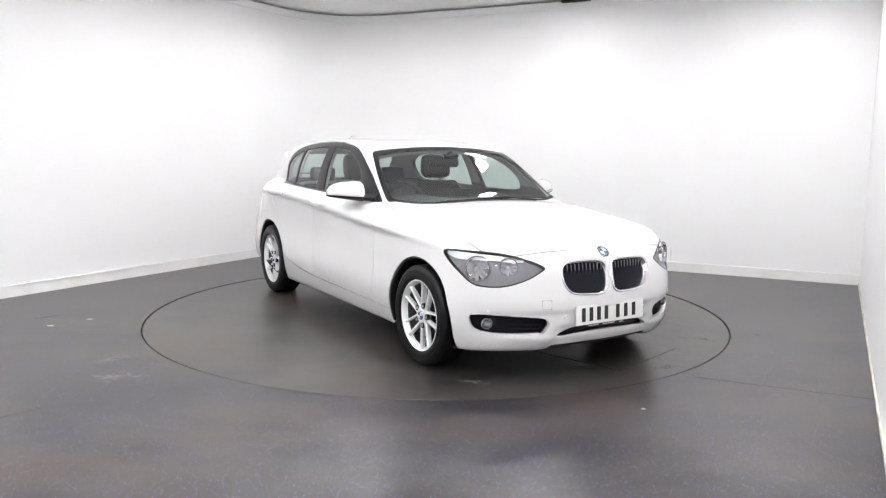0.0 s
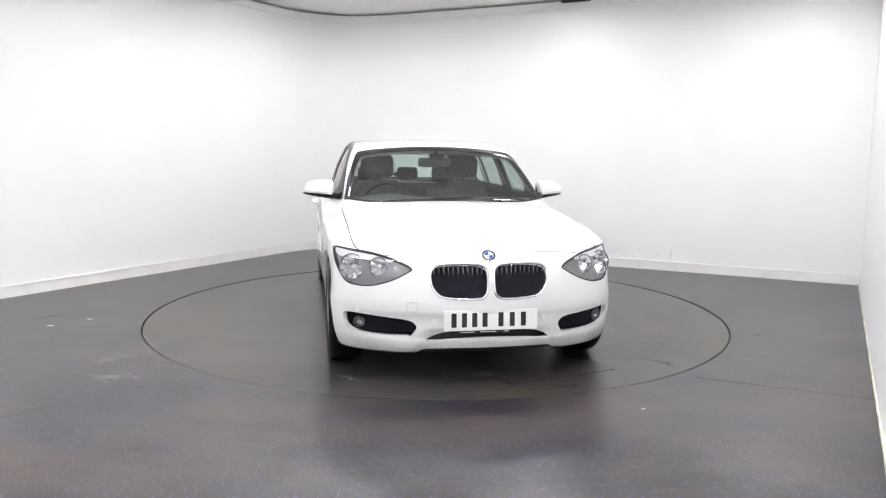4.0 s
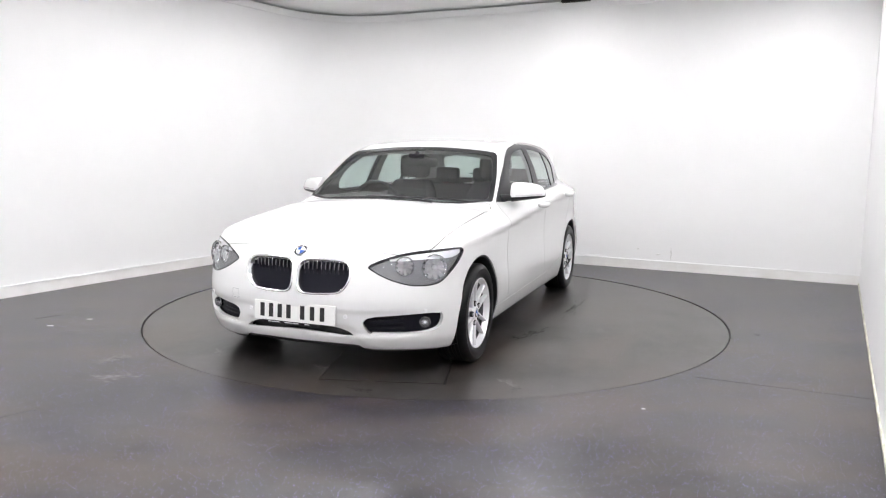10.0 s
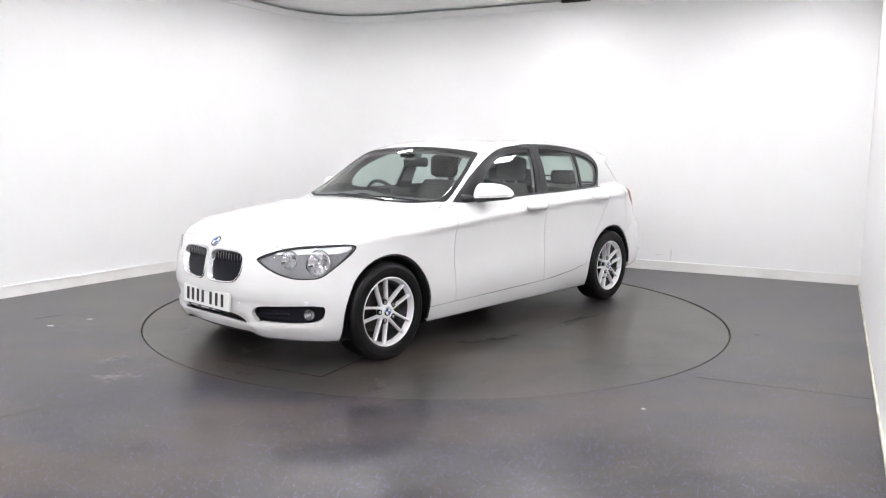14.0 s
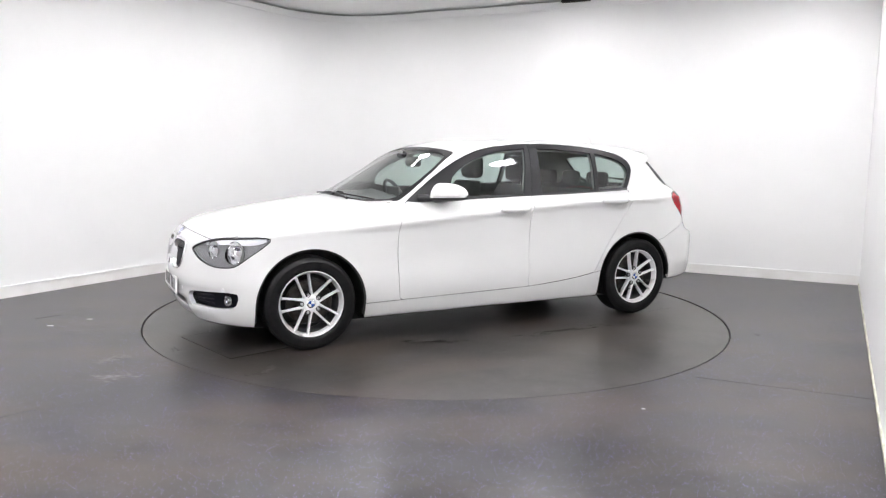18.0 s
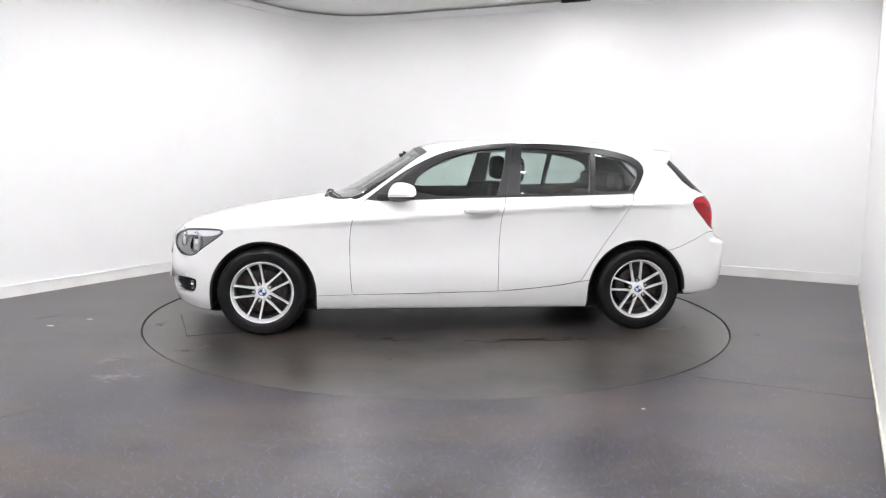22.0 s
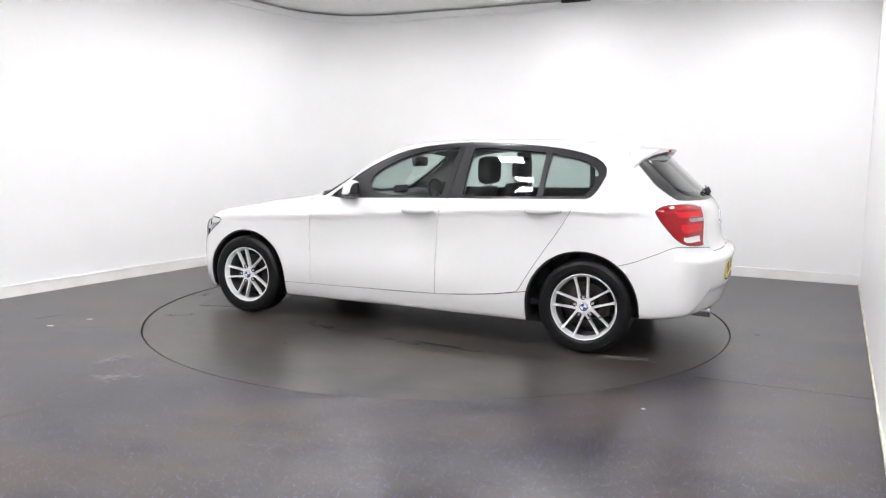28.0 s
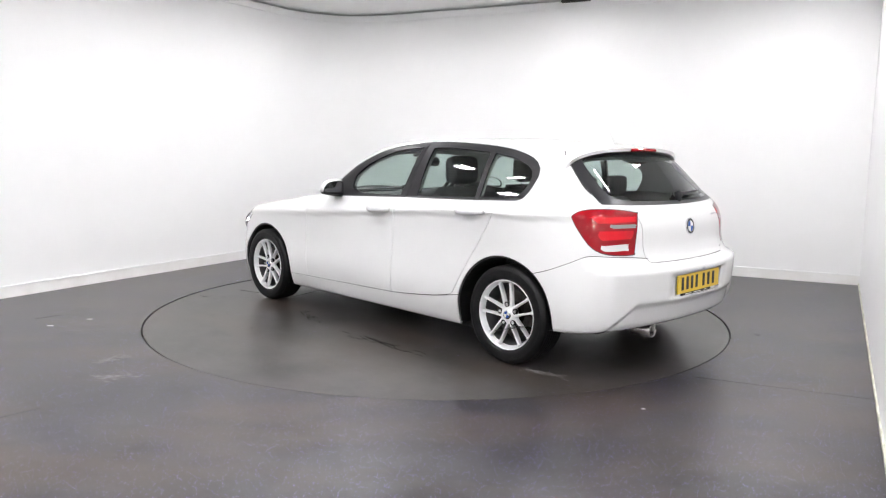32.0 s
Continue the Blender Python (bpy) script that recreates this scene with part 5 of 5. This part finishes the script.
sp = part("spoiler", bm, M_PAINT, TAILGATE_OB, "white roof spoiler over the rear window", smooth=True)
sp.data.set_sharp_from_angle(angle=radians(40))
bm = bmesh.new()
mid_e = [q for q in back_edge if abs(q.y) < 0.14]
tube(bm, [q + Vector((-0.001, 0, -0.014)) for q in mid_e], 0.011, 6)
part("brake_light", bm, M_RED_DARK, TAILGATE_OB, "slim dark red high brake light")

for a, b, arm in (((0.905, -0.22), (0.800, 0.575), (0.925, 0.05)), ((0.905, 0.16), (0.885, -0.46), (0.925, 0.36))):
    bm = bmesh.new()
    run = [top_at(a[0] + (b[0] - a[0]) * t + 0.02 * math.sin(math.pi * t), a[1] + (b[1] - a[1]) * t, 0.014)[0] for t in np.linspace(0, 1, 14)]
    tube(bm, run, 0.006, 6, [0.6] + [1] * 12 + [0.5])
    w = part("wiper", bm, M_BLACK, car, "black windscreen wiper resting on the glass")
    bm = bmesh.new()
    mid_q = run[6]
    root = top_at(arm[0], arm[1], 0.012)[0]
    tube(bm, [root, root.lerp(mid_q, 0.5) + Vector((0, 0, 0.018)), mid_q + Vector((0, 0, 0.01))], 0.006, 6, [1.4, 1.0, 0.7])
    part("wiper_arm", bm, M_BLACK, w)
bm = bmesh.new()
tube(bm, [tail_at(-0.02 - 0.34 * t, 1.022 + 0.015 * t, 0.02)[0] for t in np.linspace(0, 1, 8)], 0.010, 6, [1.4, 1.3, 1, 0.9, 0.8, 0.8, 0.7, 0.5])
tube(bm, [tail_at(-0.02, 1.005, -0.005)[0], tail_at(-0.02, 1.012, 0.02)[0], tail_at(-0.02, 1.03, 0.028)[0]], 0.022, 10)
part("rear_wiper", bm, M_BLACK, TAILGATE_OB, "black rear window wiper", smooth=True)
# ---- wheels ----
def wheel(x, side, phase):
    """An alloy wheel of five twin spokes with its tyre; the outer face looks along local z."""
    hub = new("wheel")
    hub.parent = car
    hub["label"] = "silver alloy wheel with five twin spokes and a black tyre"
    m = Matrix.Translation((x, side * 0.752, 0.303)) @ Matrix.Rotation(radians(-90 * side), 4, "X") @ Matrix.Rotation(radians(phase), 4, "Z")
    hub.matrix_basis = m
    bm = bmesh.new()
    prof = [(0.208, -0.085), (0.222, -0.097), (0.255, -0.106), (0.283, -0.100), (0.297, -0.088), (0.3025, -0.070)]
    tread = []
    for k in range(-3, 4):
        c = k * 0.0225
        tread += [(0.3030, c - 0.0085), (0.3030, c + 0.0085)] + ([(0.2975, c + 0.0092), (0.2975, c + 0.0133)] if k < 3 else [])
    outer = [(0.3025, 0.079), (0.297, 0.090), (0.283, 0.101), (0.272, 0.1045), (0.268, 0.1035), (0.255, 0.1065), (0.235, 0.1035), (0.230, 0.1025), (0.222, 0.0975), (0.210, 0.089)]
    lathe(bm, prof + tread + outer, 64)
    bmesh.ops.recalc_face_normals(bm, faces=bm.faces[:])
    ty = part("tyre", bm, M_RUBBER, hub, "black rubber tyre", smooth=True)
    ty.data.set_sharp_from_angle(angle=radians(30))
    bm = bmesh.new()
    lathe(bm, [(0.192, 0.050), (0.196, 0.058), (0.2045, 0.076), (0.2085, 0.093), (0.2115, 0.0965), (0.2155, 0.095), (0.216, 0.086)], 64)
    bmesh.ops.recalc_face_normals(bm, faces=bm.faces[:])
    part("rim", bm, M_ALLOY, hub, "polished rim edge", smooth=True)
    # barrel darker than the rim: shade behind the spokes put into its colour
    bm = bmesh.new()
    lathe(bm, [(0.214, -0.085), (0.205, -0.080), (0.190, -0.05), (0.188, 0.03), (0.192, 0.060)], 48)
    bmesh.ops.recalc_face_normals(bm, faces=bm.faces[:])
    part("barrel", bm, M_BARREL_SHADE, hub, "inner barrel, coloured dark as shade behind the spokes", smooth=True)
    bm = bmesh.new()
    lathe(bm, [(0.062, 0.040), (0.062, 0.060), (0.056, 0.070), (0.046, 0.076), (0.034, 0.080), (0.031, 0.077), (0.0001, 0.077)], 40)
    bmesh.ops.recalc_face_normals(bm, faces=bm.faces[:])
    part("hub_plate", bm, M_ALLOY, hub, smooth=True)
    bm = bmesh.new()
    lathe(bm, [(0.030, 0.0775), (0.028, 0.0815), (0.022, 0.083), (0.0001, 0.0835)], 24)
    bmesh.ops.recalc_face_normals(bm, faces=bm.faces[:])
    part("hub_cap", bm, M_CHROME, hub, "round quartered centre cap", smooth=True)
    for k in range(4):
        bm = bmesh.new()
        c = bm.verts.new((0, 0, 0.0845))
        arc = [bm.verts.new((0.021 * math.cos(math.pi / 2 * (k + j / 5)), 0.021 * math.sin(math.pi / 2 * (k + j / 5)), 0.0845)) for j in range(6)]
        for a, b in zip(arc, arc[1:]):
            bm.faces.new((c, a, b))
        part("quarter", bm, M_BLUE if k % 2 else M_WHITE, hub)
    for g in range(5):
        for s in (-1, 1):
            a_out, a_in = radians(72 * g + s * 12.6), radians(72 * g + s * 30.0)
            p0 = Vector((0.046 * math.cos(a_in), 0.046 * math.sin(a_in), 0.0))
            p1 = Vector((0.199 * math.cos(a_out), 0.199 * math.sin(a_out), 0.0))
            d = (p1 - p0).normalized()
            n = Vector((-d.y, d.x, 0))
            bm = bmesh.new()
            loops = []
            for t, w, z, thick in ((0.0, 0.0115, 0.071, 0.030), (0.2, 0.0088, 0.0745, 0.032), (0.5, 0.0072, 0.0785, 0.034), (0.8, 0.0072, 0.083, 0.032), (0.93, 0.0088, 0.087, 0.03), (1.0, 0.011, 0.088, 0.028)):
                c = p0 + (p1 - p0) * t
                loops.append([bm.verts.new((*(c + n * (w * q)).xy, z - dz)) for q, dz in ((-1, 0.009), (-0.5, 0.0), (0.5, 0.0), (1, 0.009), (0.8, thick), (-0.8, thick))])
            for a, b in zip(loops, loops[1:]):
                for j in range(6):
                    bm.faces.new((a[j], a[(j + 1) % 6], b[(j + 1) % 6], b[j]))
            bm.faces.new(loops[0][::-1])
            bm.faces.new(loops[-1])
            bmesh.ops.recalc_face_normals(bm, faces=bm.faces[:])
            part("spoke", bm, M_ALLOY, hub, smooth=False)
        a = radians(72 * g)
        # black cup round each bolt, coloured as the shade in its pocket
        bm = bmesh.new()
        lathe(bm, [(0.0170, 0.060), (0.0170, 0.0770), (0.0150, 0.0785), (0.0135, 0.0780), (0.0125, 0.070), (0.0001, 0.070)], 14, Matrix.Translation((0.0620 * math.cos(a), 0.0620 * math.sin(a), 0.0)))
        bmesh.ops.recalc_face_normals(bm, faces=bm.faces[:])
        part("bolt_pocket_shade", bm, M_INK, hub)
        bm = bmesh.new()
        lathe(bm, [(0.0088, 0.070), (0.0088, 0.0795), (0.0065, 0.0815), (0.0001, 0.0815)], 6, Matrix.Translation((0.0620 * math.cos(a), 0.0620 * math.sin(a), 0.0)))
        bmesh.ops.recalc_face_normals(bm, faces=bm.faces[:])
        part("wheel_bolt", bm, M_SILVER_PAINT, hub)
    bm = bmesh.new()
    lathe(bm, [(0.0001, 0.028), (0.075, 0.030), (0.080, 0.010), (0.146, 0.010), (0.146, -0.012), (0.05, -0.012)], 40)
    bmesh.ops.recalc_face_normals(bm, faces=bm.faces[:])
    part("brake_disc", bm, M_STEEL, hub, "worn steel brake disc")
    bm = bmesh.new()
    lathe(bm, [(0.187, -0.055), (0.05, -0.055)], 40)
    bmesh.ops.recalc_face_normals(bm, faces=bm.faces[:])
    part("backing_plate", bm, M_INK, hub)
    bm = bmesh.new()
    lathe(bm, [(0.095, 0.022), (0.155, 0.022), (0.160, 0.014), (0.160, -0.03), (0.095, -0.03)], 8, None, radians(150 - phase if side > 0 else 150), radians(210 - phase if side > 0 else 210))
    bmesh.ops.recalc_face_normals(bm, faces=bm.faces[:])
    part("brake_caliper", bm, M_STEEL, hub)


for x in (1.345, -1.345):
    for side in (1, -1):
        wheel(x, side, -1.5 if x > 0 else -11.4)
for xc, ARCH_RAD in ARCHES:
    for side in (1, -1):
        bm = bmesh.new()
        sections = []
        for y in (0.50, 0.62, 0.74, 0.80, 0.835):
            run = [(xc + ARCH_RAD * 1.03, 0.18)] + [(xc + ARCH_RAD * 1.02 * math.cos(math.pi * k / 24), ARCH_Z + ARCH_RAD * 1.02 * math.sin(math.pi * k / 24)) for k in range(25)] + [(xc - ARCH_RAD * 1.03, 0.18 if xc > 0 else 0.285)]
            sections.append([bm.verts.new((px, side * min(y, Y_WAIST(px).item() - 0.05 if pz > 0.2 else 0.78), pz)) for px, pz in run])
        for a, b in zip(sections, sections[1:]):
            for j in range(len(a) - 1):
                bm.faces.new((a[j], a[j + 1], b[j + 1], b[j]))
        bm.faces.new(sections[0])
        part("wheel_arch_liner", bm, M_INK, car, "black plastic arch liner", smooth=False)
        # turned-in black edge round the opening
        bm = bmesh.new()
        run = []
        for k in range(-2, 27 if xc > 0 else 25):
            a = math.pi * k / 24
            px, pz = (xc + ARCH_RAD * math.cos(a), ARCH_Z + ARCH_RAD * math.sin(a)) if 0 <= k <= 24 else (xc + ARCH_RAD * (1 if k < 0 else -1), ARCH_Z - 0.05 * (abs(k) if k < 0 else k - 24))
            q, n = side_at(px, pz, -0.006, side)
            run.append((q, Vector((px - xc, 0, max(0.0, pz - ARCH_Z))).normalized()))
        o = [bm.verts.new(q + r * 0.004) for q, r in run]
        i = [bm.verts.new(q - r * 0.012 - Vector((0, side * 0.004, 0))) for q, r in run]
        w = [bm.verts.new(q - r * 0.006 - Vector((0, side * 0.06, 0))) for q, r in run]
        for a, b in ((o, i), (i, w)):
            for j in range(len(run) - 1):
                bm.faces.new((a[j], a[j + 1], b[j + 1], b[j]))
        part("arch_edge", bm, M_INK, car)


# ---- cabin ----
def seat(x, y, name="front_seat"):
    s = new(name)
    s.parent = car
    s["label"] = "dark grey cloth front seat with headrest"
    s.matrix_basis = pose(x, y, 0.0)
    bm = bmesh.new()
    box(bm, (-0.24, -0.25, 0.36), (0.28, 0.25, 0.52), 0.05)
    part("cushion", bm, M_CABIN, s, smooth=True)
    bm = bmesh.new()
    rows = []
    for i in range(9):
        t = i / 8
        z = 0.46 + 0.57 * t
        w = 0.25 - 0.02 * t - 0.07 * t ** 6
        x0 = -0.22 - 0.20 * t
        d = 0.07 - 0.02 * t
        rows.append([bm.verts.new((x0 + a * d, b * w, z)) for a, b in ((-1, -0.75), (-1, 0.75), (-0.5, 1), (0.9, 1), (1.2, 0.7), (0.7, 0.35), (0.7, -0.35), (1.2, -0.7), (0.9, -1), (-0.5, -1))])
    for a, b in zip(rows, rows[1:]):
        for j in range(10):
            bm.faces.new((a[j], a[(j + 1) % 10], b[(j + 1) % 10], b[j]))
    bm.faces.new(rows[-1])
    bm.faces.new(rows[0][::-1])
    bmesh.ops.recalc_face_normals(bm, faces=bm.faces[:])
    part("backrest", bm, M_CABIN, s, smooth=True)
    bm = bmesh.new()
    box(bm, (-0.505, -0.14, 1.050), (-0.395, 0.14, 1.250), 0.05)
    part("headrest", bm, M_CABIN, s, smooth=True)
    for yy in (-0.06, 0.06):
        bm = bmesh.new()
        tube(bm, [(-0.435, yy, 1.0), (-0.445, yy, 1.07)], 0.006, 8)
        part("headrest_post", bm, M_CHROME, s)


seat(-0.055, 0.37)
seat(-0.055, -0.37)
bench = new("rear_bench")
bench.parent = car
bench["label"] = "dark grey cloth rear bench with three headrests"
bm = bmesh.new()
box(bm, (-1.05, -0.60, 0.34), (-0.55, 0.60, 0.50), 0.04)
part("cushion", bm, M_CABIN, bench, smooth=True)
bm = bmesh.new()
box(bm, (-0.06, -0.58, 0.0), (0.06, 0.58, 0.56), 0.04, Matrix.Translation((-1.10, 0, 0.44)) @ Matrix.Rotation(radians(-20), 4, "Y"))
part("backrest", bm, M_CABIN, bench, smooth=True)
for y, w in ((0.36, 0.12), (0.0, 0.10), (-0.36, 0.12)):
    bm = bmesh.new()
    box(bm, (-1.345, y - w, 1.0), (-1.27, y + w, 1.125), 0.03)
    part("headrest", bm, M_CABIN, bench, smooth=True)
bm = bmesh.new()
box(bm, (-1.90, -0.58, 0.90), (-1.38, 0.58, 0.925), 0.008)
part("parcel_shelf", bm, M_CABIN, car, "dark cloth parcel shelf")
# dashboard: a swept section across the car
bm = bmesh.new()
rows = []
for y in np.linspace(-0.66, 0.66, 23):
    hood = 0.035 * math.exp(-((y + 0.37) / 0.20) ** 2)
    rows.append([bm.verts.new((x, y, z)) for x, z in ((0.80, 0.55), (0.86, 0.90), (0.78, 0.925), (0.58, 0.945), (0.44, 0.935 + hood), (0.37, 0.915 + hood), (0.36, 0.86), (0.42, 0.74), (0.46, 0.55))])
for a, b in zip(rows, rows[1:]):
    for j in range(8):
        bm.faces.new((a[j], a[j + 1], b[j + 1], b[j]))
bmesh.ops.recalc_face_normals(bm, faces=bm.faces[:])
dash = part("dashboard", bm, M_DASH, car, "dark grey moulded dashboard", smooth=True)
bm = bmesh.new()
box(bm, (0.405, -0.10, 0.945), (0.425, 0.12, 1.005), 0.008)
part("screen", bm, M_INK, dash)
wm = Matrix.Translation((0.225, -0.37, 0.872)) @ Matrix.Rotation(radians(-66), 4, "Y")
bm = bmesh.new()
pts = [wm @ Vector((0.182 * math.cos(2 * math.pi * k / 36), 0.182 * math.sin(2 * math.pi * k / 36), 0)) for k in range(37)]
tube(bm, pts, 0.015, 8)
sw = part("steering_wheel", bm, M_BLACK, car, "black three-spoke steering wheel", smooth=True)
bm = bmesh.new()
lathe(bm, [(0.0001, 0.0), (0.05, 0.004), (0.065, 0.02), (0.06, 0.045), (0.0001, 0.05)], 20, wm @ Matrix.Diagonal((1, 1, -1, 1)))
tube(bm, [wm @ Vector((0, -0.17, 0.0)), wm @ Vector((0, 0.17, 0.0))], 0.016, 8)
tube(bm, [wm @ Vector((0, 0, 0.0)), wm @ Vector((-0.17, 0, 0.0))], 0.016, 8)
part("steering_hub", bm, M_BLACK, sw, smooth=True)
bm = bmesh.new()
box(bm, (0.222, -0.130, 1.158), (0.262, 0.130, 1.232), 0.026)
tube(bm, [(0.25, 0, 1.24), (0.33, 0, 1.27)], 0.012, 8)
part("interior_mirror", bm, M_BLACK, car, "black interior rear-view mirror", smooth=True)
bm = bmesh.new()
box(bm, (0.29, -0.06, 1.235), (0.36, 0.06, 1.262), 0.01)
part("sensor_housing", bm, M_BLACK, car)
bm = bmesh.new()
box(bm, (-1.9, -0.70, 0.26), (0.9, 0.70, 0.30))
part("cabin_floor", bm, M_CABIN, car)


# ---- what moves: the turntable carries the car round, slowly and evenly ----
DECK_Z = -0.0035      # the deck lies a little below the floor round it
OFFSET = Vector((-0.0494, -0.0648, 0.0))


def angle_at(t):
    return -59.226 - 5.21070 * t + 0.314 * (t / 16 - 1) ** 2


def motions():
    times = [2.0 * k for k in range(17)]
    walk(turntable, [(t, pose(0, 0, DECK_Z, 0, 0, angle_at(t))) for t in times])
    walk(car, [(t, pose(0, 0, DECK_Z, 0, 0, angle_at(t)) @ Matrix.Translation(OFFSET)) for t in times])


motions()
